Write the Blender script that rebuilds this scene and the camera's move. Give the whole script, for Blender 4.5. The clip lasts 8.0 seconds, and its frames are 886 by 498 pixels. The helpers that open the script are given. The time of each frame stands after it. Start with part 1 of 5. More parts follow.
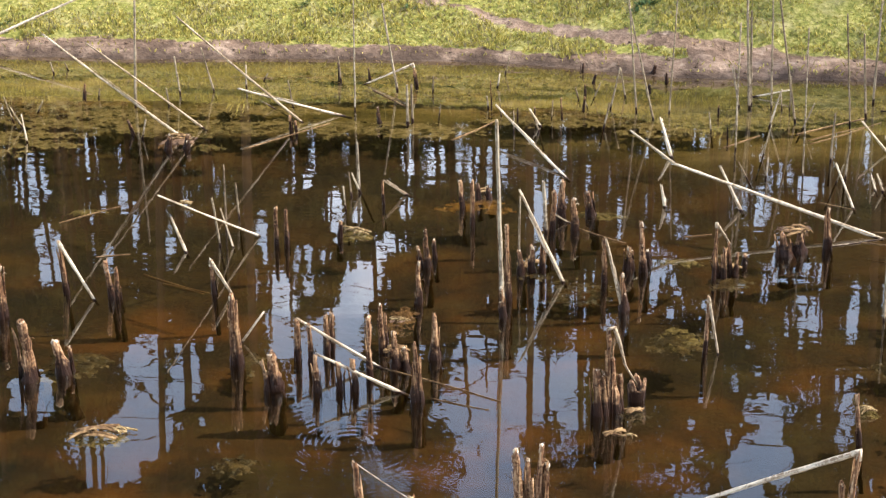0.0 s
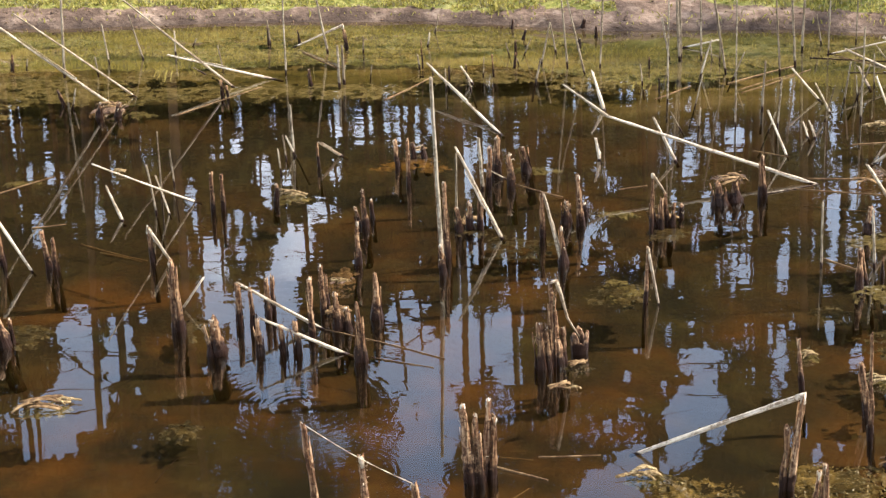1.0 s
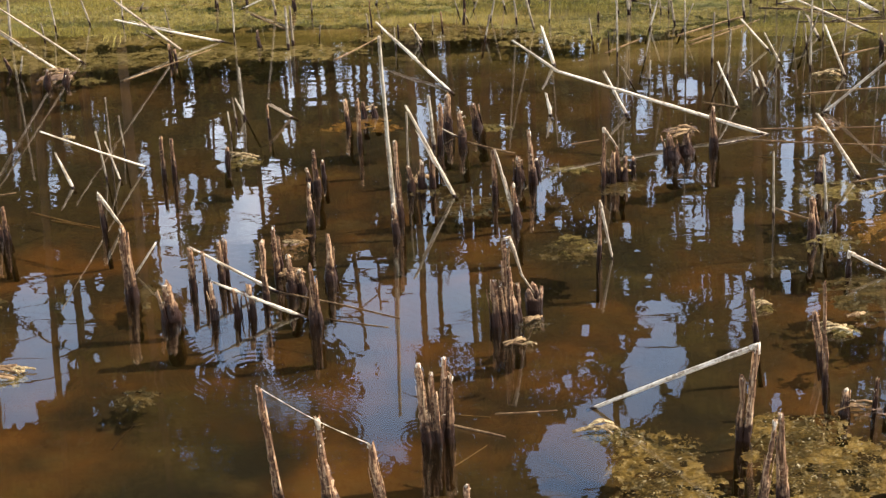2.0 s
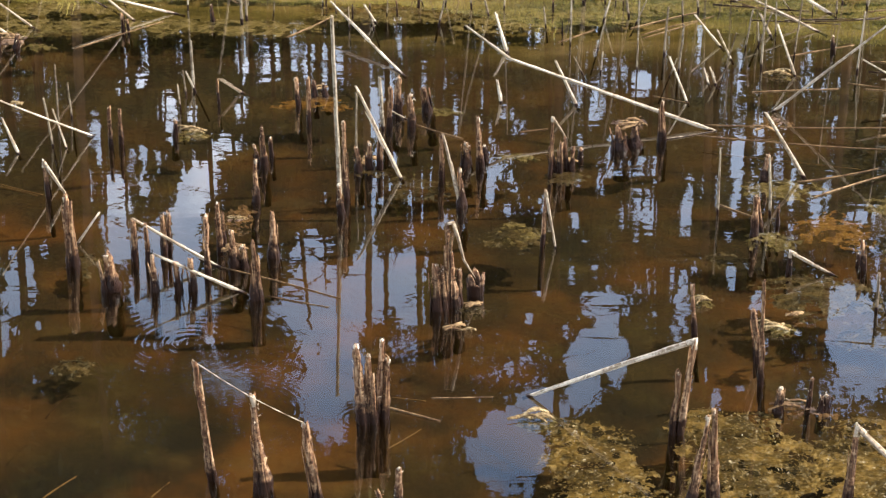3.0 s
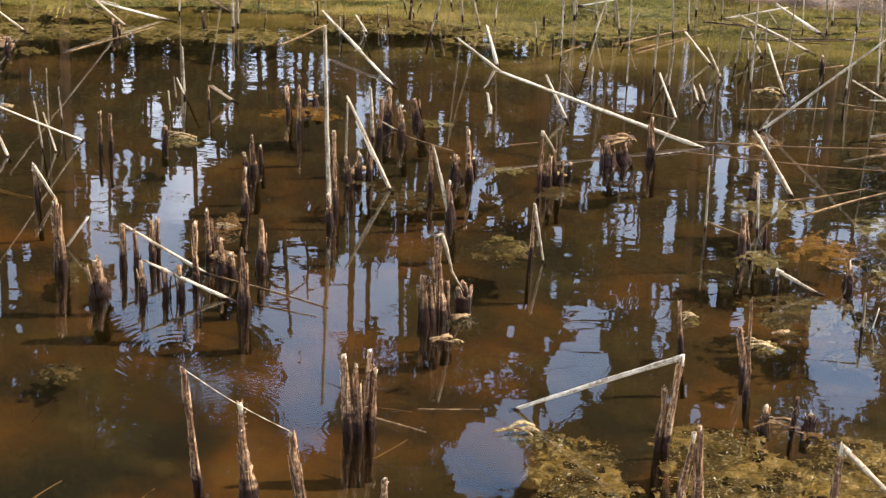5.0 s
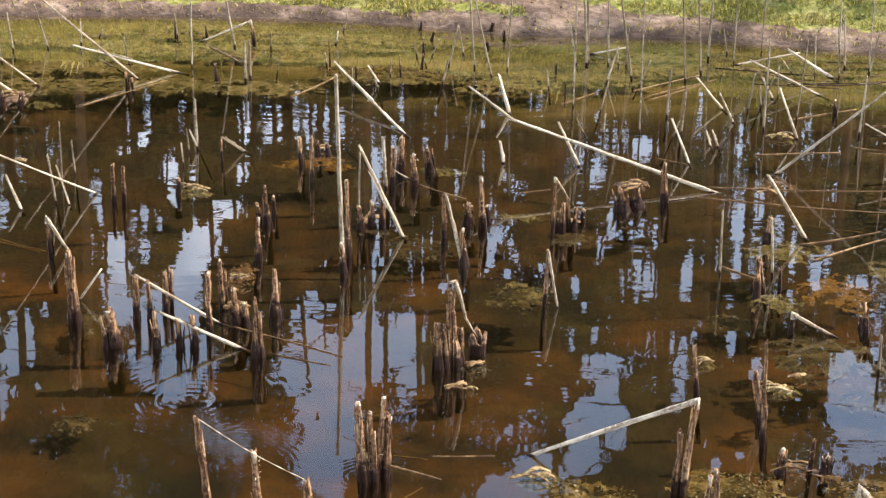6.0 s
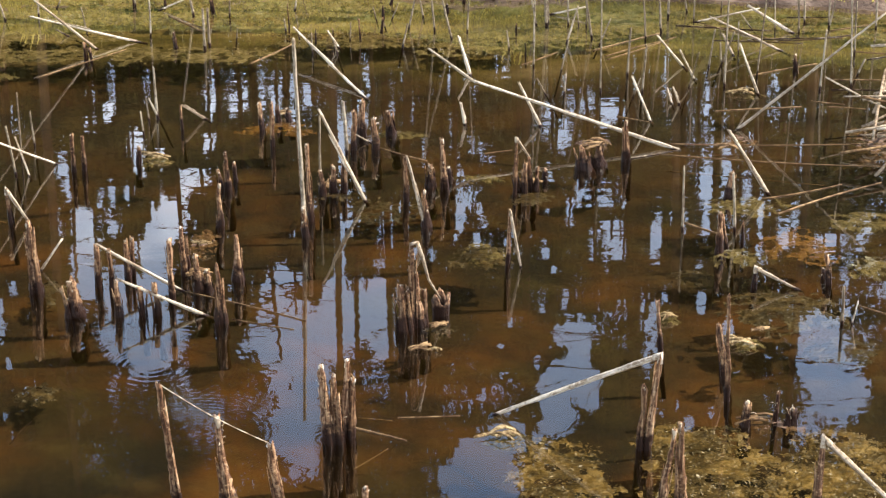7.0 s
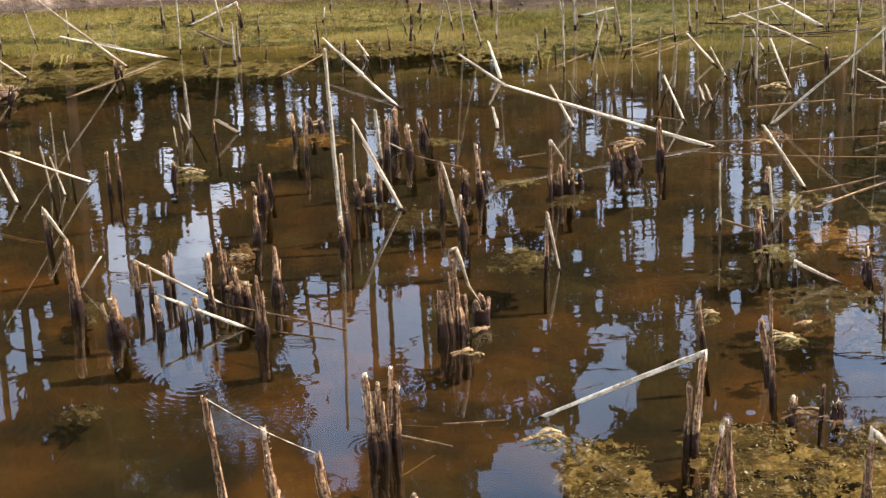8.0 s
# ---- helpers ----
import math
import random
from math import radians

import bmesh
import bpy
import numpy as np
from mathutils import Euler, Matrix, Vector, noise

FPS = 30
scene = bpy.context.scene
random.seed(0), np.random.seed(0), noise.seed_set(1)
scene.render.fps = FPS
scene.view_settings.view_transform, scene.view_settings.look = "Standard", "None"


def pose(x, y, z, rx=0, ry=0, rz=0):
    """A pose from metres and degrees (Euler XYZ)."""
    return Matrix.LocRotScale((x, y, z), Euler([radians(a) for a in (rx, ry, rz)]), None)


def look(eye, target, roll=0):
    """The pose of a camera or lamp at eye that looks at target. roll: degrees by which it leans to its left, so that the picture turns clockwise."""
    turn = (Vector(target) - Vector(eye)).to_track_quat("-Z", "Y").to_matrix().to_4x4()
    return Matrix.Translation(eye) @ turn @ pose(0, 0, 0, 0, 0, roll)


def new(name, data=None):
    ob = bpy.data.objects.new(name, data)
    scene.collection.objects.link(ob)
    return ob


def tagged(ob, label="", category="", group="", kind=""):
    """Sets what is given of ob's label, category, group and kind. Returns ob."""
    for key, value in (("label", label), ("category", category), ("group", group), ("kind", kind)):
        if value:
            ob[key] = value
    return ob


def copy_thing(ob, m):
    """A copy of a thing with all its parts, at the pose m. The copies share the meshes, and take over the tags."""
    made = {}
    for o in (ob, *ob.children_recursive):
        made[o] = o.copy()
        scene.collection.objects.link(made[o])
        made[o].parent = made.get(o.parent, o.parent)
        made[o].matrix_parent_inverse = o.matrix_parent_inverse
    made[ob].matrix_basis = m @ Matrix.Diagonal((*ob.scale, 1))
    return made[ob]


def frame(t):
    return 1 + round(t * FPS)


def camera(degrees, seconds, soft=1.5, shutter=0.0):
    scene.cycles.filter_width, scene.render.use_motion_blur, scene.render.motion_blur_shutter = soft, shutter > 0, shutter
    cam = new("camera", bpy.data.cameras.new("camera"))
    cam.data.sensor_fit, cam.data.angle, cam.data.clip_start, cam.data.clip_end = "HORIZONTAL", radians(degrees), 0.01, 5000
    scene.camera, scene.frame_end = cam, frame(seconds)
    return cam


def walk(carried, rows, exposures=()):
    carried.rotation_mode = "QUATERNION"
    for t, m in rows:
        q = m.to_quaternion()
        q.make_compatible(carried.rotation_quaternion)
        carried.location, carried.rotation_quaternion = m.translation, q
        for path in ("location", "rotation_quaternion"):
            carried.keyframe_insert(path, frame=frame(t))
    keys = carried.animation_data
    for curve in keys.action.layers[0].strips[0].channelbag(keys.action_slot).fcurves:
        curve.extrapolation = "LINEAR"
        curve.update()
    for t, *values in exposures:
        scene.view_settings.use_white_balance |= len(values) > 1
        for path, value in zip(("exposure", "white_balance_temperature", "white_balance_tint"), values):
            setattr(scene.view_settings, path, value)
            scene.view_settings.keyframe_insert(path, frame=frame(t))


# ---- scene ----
cam = camera(24.00, 8.0, soft=1.35)
PATH = [
    (0.0, look((0.003, -0.000, 1.610), (-0.3008, 3.7555, 0.2664), -0.49)),
    (0.2, look((0.016, -0.008, 1.599), (-0.2537, 3.7326, 0.2087), -1.42)),
    (0.5, look((0.005, -0.007, 1.609), (-0.2073, 3.7221, 0.1772), -1.69)),
    (1.0, look((-0.015, -0.003, 1.604), (-0.1848, 3.7346, 0.1891), -1.69)),
    (1.5, look((-0.004, 0.010, 1.600), (-0.0966, 3.7257, 0.1215), -3.72)),
    (1.7, look((-0.010, 0.007, 1.602), (-0.0931, 3.7189, 0.1141), -3.36)),
    (2.8, look((0.007, 0.003, 1.601), (-0.0651, 3.7044, 0.0867), -0.60)),
    (3.0, look((0.002, 0.003, 1.603), (0.0118, 3.7015, 0.0786), 0.35)),
    (3.5, look((-0.010, 0.009, 1.607), (0.0019, 3.7048, 0.0781), 1.25)),
    (4.0, look((-0.000, 0.002, 1.608), (0.0256, 3.6974, 0.0766), 1.32)),
    (4.5, look((-0.001, -0.003, 1.604), (0.0733, 3.6975, 0.0885), 1.32)),
    (5.0, look((-0.011, -0.004, 1.608), (0.0333, 3.7016, 0.1031), 1.71)),
    (5.2, look((-0.008, -0.006, 1.606), (-0.0171, 3.7104, 0.1260), 0.59)),
    (6.3, look((0.001, -0.001, 1.590), (0.0153, 3.7451, 0.1863), 0.84)),
    (6.5, look((0.006, -0.002, 1.589), (0.0221, 3.7425, 0.1821), 0.57)),
    (7.0, look((0.014, 0.001, 1.577), (0.0797, 3.7222, 0.1120), -0.20)),
    (7.5, look((0.009, 0.001, 1.578), (0.1382, 3.7226, 0.1179), -1.37)),
    (8.0, look((0.000, 0.003, 1.572), (0.0063, 3.7309, 0.1220), -2.47)),
]
walk(cam, PATH)


# ---- world, sun, exposure ----
SUN_AZ, SUN_EL = radians(80), radians(50)      # bearing clockwise from +y, height
world = bpy.data.worlds.new("sky")
scene.world = world
world.use_nodes = True
wn, wl = world.node_tree.nodes, world.node_tree.links
wn.clear()
w_out, w_bg, w_sky = wn.new("ShaderNodeOutputWorld"), wn.new("ShaderNodeBackground"), wn.new("ShaderNodeTexSky")
w_sky.sky_type = "NISHITA"
w_sky.sun_disc = False
w_sky.sun_elevation, w_sky.sun_rotation = SUN_EL, SUN_AZ
w_bg.inputs["Strength"].default_value = 0.135
w_tc, w_map, w_noise, w_ramp, w_mix = (wn.new("ShaderNodeTexCoord"), wn.new("ShaderNodeMapping"), wn.new("ShaderNodeTexNoise"),
                                       wn.new("ShaderNodeValToRGB"), wn.new("ShaderNodeMix"))
w_map.inputs["Scale"].default_value = (1.0, 1.0, 2.2)
w_noise.inputs["Scale"].default_value, w_noise.inputs["Detail"].default_value = 4.0, 7.0
w_ramp.color_ramp.elements[0].position, w_ramp.color_ramp.elements[1].position = 0.53, 0.72
w_ramp.color_ramp.elements[0].color = (0.0, 0.0, 0.0, 1)
w_mix.data_type = "RGBA"
w_mix.inputs["B"].default_value = (15.8, 16.0, 17.0, 1)
wl.new(w_tc.outputs["Generated"], w_map.inputs["Vector"])
wl.new(w_map.outputs["Vector"], w_noise.inputs["Vector"])
wl.new(w_noise.outputs["Fac"], w_ramp.inputs["Fac"])
# pale haze over the horizon, thinning upward
w_xyz, w_haze, w_sum = wn.new("ShaderNodeSeparateXYZ"), wn.new("ShaderNodeMapRange"), wn.new("ShaderNodeMath")
for slot, value in zip(("From Min", "From Max", "To Min", "To Max"), (0.31, 0.46, 0.16, 0.0)):
    w_haze.inputs[slot].default_value = value
w_sum.operation, w_sum.use_clamp = "ADD", True
wl.new(w_tc.outputs["Generated"], w_xyz.inputs[0])
wl.new(w_xyz.outputs["Z"], w_haze.inputs["Value"])
wl.new(w_haze.outputs[0], w_sum.inputs[0])
wl.new(w_ramp.outputs["Color"], w_sum.inputs[1])
wl.new(w_sum.outputs[0], w_mix.inputs["Factor"])
wl.new(w_sky.outputs["Color"], w_mix.inputs["A"])
wl.new(w_mix.outputs["Result"], w_bg.inputs["Color"])
wl.new(w_bg.outputs["Background"], w_out.inputs["Surface"])

sun = new("sun", bpy.data.lights.new("sun", "SUN"))
sun.data.energy, sun.data.angle, sun.data.color = 3.8, radians(0.5), (1.0, 0.94, 0.84)
to_sun = Vector((math.sin(SUN_AZ) * math.cos(SUN_EL), math.cos(SUN_AZ) * math.cos(SUN_EL), math.sin(SUN_EL)))
sun.matrix_world = look(to_sun * 30, (0, 0, 0))
scene.view_settings.exposure = 1.43


# ---- materials ----
class Nodes:
    """A small helper round one material's node tree."""

    def __init__(self, name):
        self.mat = bpy.data.materials.new(name)
        self.mat.use_nodes = True
        self.tree = self.mat.node_tree
        self.bsdf = self.tree.nodes["Principled BSDF"]
        self.out = self.tree.nodes["Material Output"]

    def add(self, kind, **values):
        node = self.tree.nodes.new(kind)
        for key, value in values.items():
            node.inputs[key.replace("_", " ")].default_value = value
        return node

    def link(self, a, b):
        self.tree.links.new(a, b)

    def noise(self, vector, scale, detail=4.0, stretch=(1, 1, 1), rough=0.55):
        m = self.add("ShaderNodeMapping", Scale=stretch)
        self.link(vector, m.inputs["Vector"])
        n = self.add("ShaderNodeTexNoise", Scale=scale, Detail=detail, Roughness=rough)
        self.link(m.outputs["Vector"], n.inputs["Vector"])
        return n

    def ramp(self, fac, *stops):
        r = self.add("ShaderNodeValToRGB")
        e = r.color_ramp.elements
        while len(e) < len(stops):
            e.new(0.5)
        for slot, (place, colour) in zip(e, stops):
            slot.position, slot.color = place, (*colour, 1)
        self.link(fac, r.inputs["Fac"])
        return r.outputs["Color"]

    def mix(self, fac, a, b, blend="MIX"):
        m = self.add("ShaderNodeMix")
        m.data_type, m.blend_type = "RGBA", blend
        for slot, value in (("Factor", fac), ("A", a), ("B", b)):
            if isinstance(value, (int, float)):
                m.inputs[slot].default_value = value
            elif isinstance(value, tuple):
                m.inputs[slot].default_value = (*value, 1)
            else:
                self.link(value, m.inputs[slot])
        return m.outputs["Result"]

    def calc(self, op, a, b=0.0, clamp=False):
        m = self.add("ShaderNodeMath")
        m.operation, m.use_clamp = op, clamp
        for slot, value in zip(m.inputs, (a, b)):
            if isinstance(value, (int, float)):
                slot.default_value = value
            else:
                self.link(value, slot)
        return m.outputs["Value"]

    def bump(self, height, strength, distance):
        b = self.add("ShaderNodeBump", Strength=strength, Distance=distance)
        self.link(height, b.inputs["Height"])
        self.link(b.outputs["Normal"], self.bsdf.inputs["Normal"])

    def finish(self, colour, rough, spec=0.3):
        if isinstance(colour, tuple):
            self.bsdf.inputs["Base Color"].default_value = (*colour, 1)
        else:
            self.link(colour, self.bsdf.inputs["Base Color"])
        if isinstance(rough, (int, float)):
            self.bsdf.inputs["Roughness"].default_value = rough
        else:
            self.link(rough, self.bsdf.inputs["Roughness"])
        self.bsdf.inputs["Specular IOR Level"].default_value = spec
        return self.mat


def reed_material(name, light, mid, dark, soak, grain=(1, 1, 0.06)):
    """Dry reed: fibres along the stalk, blotches, and a soaked band with a ragged edge up to about soak metres above the water."""
    n = Nodes(name)
    tc, info, geo = n.add("ShaderNodeTexCoord"), n.add("ShaderNodeObjectInfo"), n.add("ShaderNodeNewGeometry")
    shift = n.add("ShaderNodeVectorMath")
    n.link(tc.outputs["Object"], shift.inputs[0])
    n.link(info.outputs["Random"], shift.inputs[1])
    fibre = n.noise(shift.outputs[0], 260, 5, grain)
    blotch = n.noise(shift.outputs[0], 45, 4, (1, 1, 0.4))
    colour = n.ramp(fibre.outputs["Fac"], (0.34, dark), (0.49, mid), (0.63, light))
    colour = n.mix(n.calc("MULTIPLY", n.calc("GREATER_THAN", blotch.outputs["Fac"], 0.56), 0.45), colour, dark)
    knots = n.noise(shift.outputs[0], 120, 3, (1, 1, 1.3))
    colour = n.mix(n.ramp(knots.outputs["Fac"], (0.55, (0, 0, 0)), (0.66, (0.7, 0.7, 0.7))), colour, light)
    colour = n.mix(n.ramp(knots.outputs["Fac"], (0.34, (0.75, 0.75, 0.75)), (0.44, (0, 0, 0))), colour, dark)
    tone = n.ramp(info.outputs["Random"], (0.0, (0.62, 0.56, 0.50)), (0.5, (0.9, 0.86, 0.8)), (1.0, (1.12, 1.1, 1.08)))
    colour = n.mix(1.0, colour, tone, "MULTIPLY")
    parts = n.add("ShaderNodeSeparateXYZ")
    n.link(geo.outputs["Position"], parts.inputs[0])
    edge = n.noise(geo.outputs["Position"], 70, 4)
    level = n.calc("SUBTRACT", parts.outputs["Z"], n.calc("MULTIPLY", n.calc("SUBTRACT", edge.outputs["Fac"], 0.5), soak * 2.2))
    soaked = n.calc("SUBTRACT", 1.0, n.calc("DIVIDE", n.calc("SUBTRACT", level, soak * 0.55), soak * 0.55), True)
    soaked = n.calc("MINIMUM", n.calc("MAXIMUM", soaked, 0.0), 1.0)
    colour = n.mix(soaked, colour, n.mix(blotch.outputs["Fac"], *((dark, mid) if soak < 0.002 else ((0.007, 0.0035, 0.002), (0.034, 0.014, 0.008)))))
    # murky water's dimming put into the colour: dark peat brown below the surface
    dulled = n.calc("MULTIPLY", n.calc("LESS_THAN", parts.outputs["Z"], -0.012), 0.85)
    colour = n.mix(dulled, colour, (0.020, 0.010, 0.003))
    n.bump(n.calc("ADD", fibre.outputs["Fac"], blotch.outputs["Fac"]), 0.9, 0.003)
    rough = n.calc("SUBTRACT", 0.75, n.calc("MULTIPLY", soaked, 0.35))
    return n.finish(colour, rough, 0.14)


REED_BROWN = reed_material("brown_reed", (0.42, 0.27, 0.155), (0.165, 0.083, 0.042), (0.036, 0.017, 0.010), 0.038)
REED_PALE = reed_material("bleached_reed", (0.70, 0.61, 0.48), (0.50, 0.415, 0.305), (0.20, 0.14, 0.09), 0.005)
STRAW = reed_material("wet_straw", (0.30, 0.20, 0.10), (0.17, 0.105, 0.05), (0.07, 0.038, 0.018), 0.0008, (0.16, 0.16, 0.16))
BLEACHED = reed_material("heaped_reed", (0.60, 0.51, 0.38), (0.42, 0.33, 0.225), (0.17, 0.115, 0.07), 0.004, (0.16, 0.16, 0.16))
LITTER = reed_material("dead_leaf", (0.40, 0.31, 0.17), (0.25, 0.175, 0.08), (0.10, 0.06, 0.025), 0.003)
REED_GREY = reed_material("grey_reed", (0.42, 0.355, 0.26), (0.27, 0.215, 0.148), (0.105, 0.076, 0.048), 0.012)
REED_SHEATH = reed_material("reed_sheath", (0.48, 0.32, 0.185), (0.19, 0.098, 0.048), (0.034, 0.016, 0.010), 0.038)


def rings(n, pos, cx, cy, wave, reach, amount):
    """The slope of ring ripples round a point, dying away towards reach."""
    off = n.add("ShaderNodeVectorMath")
    off.operation = "SUBTRACT"
    n.link(pos, off.inputs[0])
    off.inputs[1].default_value = (cx, cy, 0)
    size = n.add("ShaderNodeVectorMath")
    size.operation = "LENGTH"
    n.link(off.outputs[0], size.inputs[0])
    r = n.calc("ADD", size.outputs["Value"], n.calc("MULTIPLY", n.noise(pos, 9, 2).outputs["Fac"], 0.010))
    way = n.add("ShaderNodeVectorMath")
    way.operation = "NORMALIZE"
    n.link(off.outputs[0], way.inputs[0])
    fade = n.calc("MULTIPLY", n.calc("SUBTRACT", 1.0, n.calc("DIVIDE", r, reach), True), n.calc("DIVIDE", r, reach))
    slope = n.calc("MULTIPLY", n.calc("SINE", n.calc("MULTIPLY", r, math.tau / wave)), n.calc("MULTIPLY", fade, amount * 4))
    scaled = n.add("ShaderNodeVectorMath")
    scaled.operation = "SCALE"
    n.link(way.outputs[0], scaled.inputs[0])
    n.link(slope, scaled.inputs["Scale"])
    return scaled.outputs[0]


def water_material():
    n = Nodes("pond_water")
    geo = n.add("ShaderNodeNewGeometry")
    big = n.noise(geo.outputs["Position"], 1.3, 2)
    small = n.noise(geo.outputs["Position"], 22, 2, (0.35, 1.7, 1))
    fine = n.noise(geo.outputs["Position"], 85, 1, (0.3, 1.6, 1))
    swell = n.noise(geo.outputs["Position"], 5, 1)
    lively = n.ramp(big.outputs["Fac"], (0.38, (0.15, 0.15, 0.15)), (0.65, (1, 1, 1)))

    def tilt(source, amount):
        v = n.add("ShaderNodeVectorMath")
        v.operation = "SUBTRACT"
        n.link(source.outputs["Color"], v.inputs[0])
        v.inputs[1].default_value = (0.5, 0.5, 0.5)
        s = n.add("ShaderNodeVectorMath")
        s.operation = "MULTIPLY"
        n.link(v.outputs[0], s.inputs[0])
        s.inputs[1].default_value = (amount * 0.35, amount, 0)
        return s.outputs[0]

    def plus(a, b):
        v = n.add("ShaderNodeVectorMath")
        n.link(a, v.inputs[0])
        n.link(b, v.inputs[1])
        return v.outputs[0]

    ripple = plus(tilt(small, 0.021), tilt(fine, 0.005))
    xyz = n.add("ShaderNodeSeparateXYZ")
    n.link(geo.outputs["Position"], xyz.inputs[0])
    calm = n.add("ShaderNodeMapRange")
    for slot, value in zip(("From Min", "From Max", "To Min", "To Max"), (2.8, 4.2, 0.6, 1.0)):
        calm.inputs[slot].default_value = value
    n.link(xyz.outputs["Y"], calm.inputs["Value"])
    s = n.add("ShaderNodeVectorMath")
    s.operation = "MULTIPLY"
    n.link(ripple, s.inputs[0])
    n.link(n.mix(1.0, lively, calm.outputs[0], "MULTIPLY"), s.inputs[1])
    up = n.add("ShaderNodeCombineXYZ", Z=1.0)
    total = plus(plus(s.outputs[0], tilt(swell, 0.004)), up.outputs[0])
    for cx, cy, wave, reach, amount in ((-0.345, 3.17, 0.012, 0.20, 0.0034), (-0.45, 3.44, 0.018, 0.24, 0.0036), (-0.12, 3.14, 0.011, 0.09, 0.0040)):
        total = plus(total, rings(n, geo.outputs["Position"], cx, cy, wave, reach, amount))
    unit = n.add("ShaderNodeVectorMath")
    unit.operation = "NORMALIZE"
    n.link(total, unit.inputs[0])
    facing = n.add("ShaderNodeLayerWeight", Blend=0.5)
    n.link(unit.outputs[0], facing.inputs["Normal"])
    mirror = n.calc("ADD", 0.060, n.calc("MULTIPLY", n.calc("POWER", facing.outputs["Facing"], 3.6), 0.94))
    clear = n.add("ShaderNodeBsdfTransparent", Color=(0.86, 0.79, 0.60, 1))
    gloss = n.add("ShaderNodeBsdfGlossy", Roughness=0.0)
    n.link(unit.outputs[0], gloss.inputs["Normal"])
    peaty = n.noise(geo.outputs["Position"], 3.2, 4, (1, 1, 1), 0.6)
    silt = n.ramp(peaty.outputs["Fac"], (0.30, (0.014, 0.010, 0.004)), (0.46, (0.036, 0.020, 0.006)), (0.58, (0.056, 0.028, 0.007)), (0.72, (0.050, 0.037, 0.011)))
    murk = n.add("ShaderNodeBsdfDiffuse")
    n.link(silt, murk.inputs["Color"])
    depth = n.add("ShaderNodeMapRange")
    for slot, value in zip(("From Min", "From Max", "To Min", "To Max"), (5.05, 5.75, 0.035, 0.02)):
        depth.inputs[slot].default_value = value
    n.link(xyz.outputs["Y"], depth.inputs["Value"])
    body = n.add("ShaderNodeMixShader")
    n.link(depth.outputs[0], body.inputs[0])
    n.link(clear.outputs[0], body.inputs[1])
    n.link(murk.outputs[0], body.inputs[2])
    both = n.add("ShaderNodeMixShader")
    n.link(mirror, both.inputs[0])
    n.link(body.outputs[0], both.inputs[1])
    n.link(gloss.outputs[0], both.inputs[2])
    n.tree.nodes.remove(n.bsdf)
    n.link(both.outputs[0], n.out.inputs["Surface"])
    return n.mat


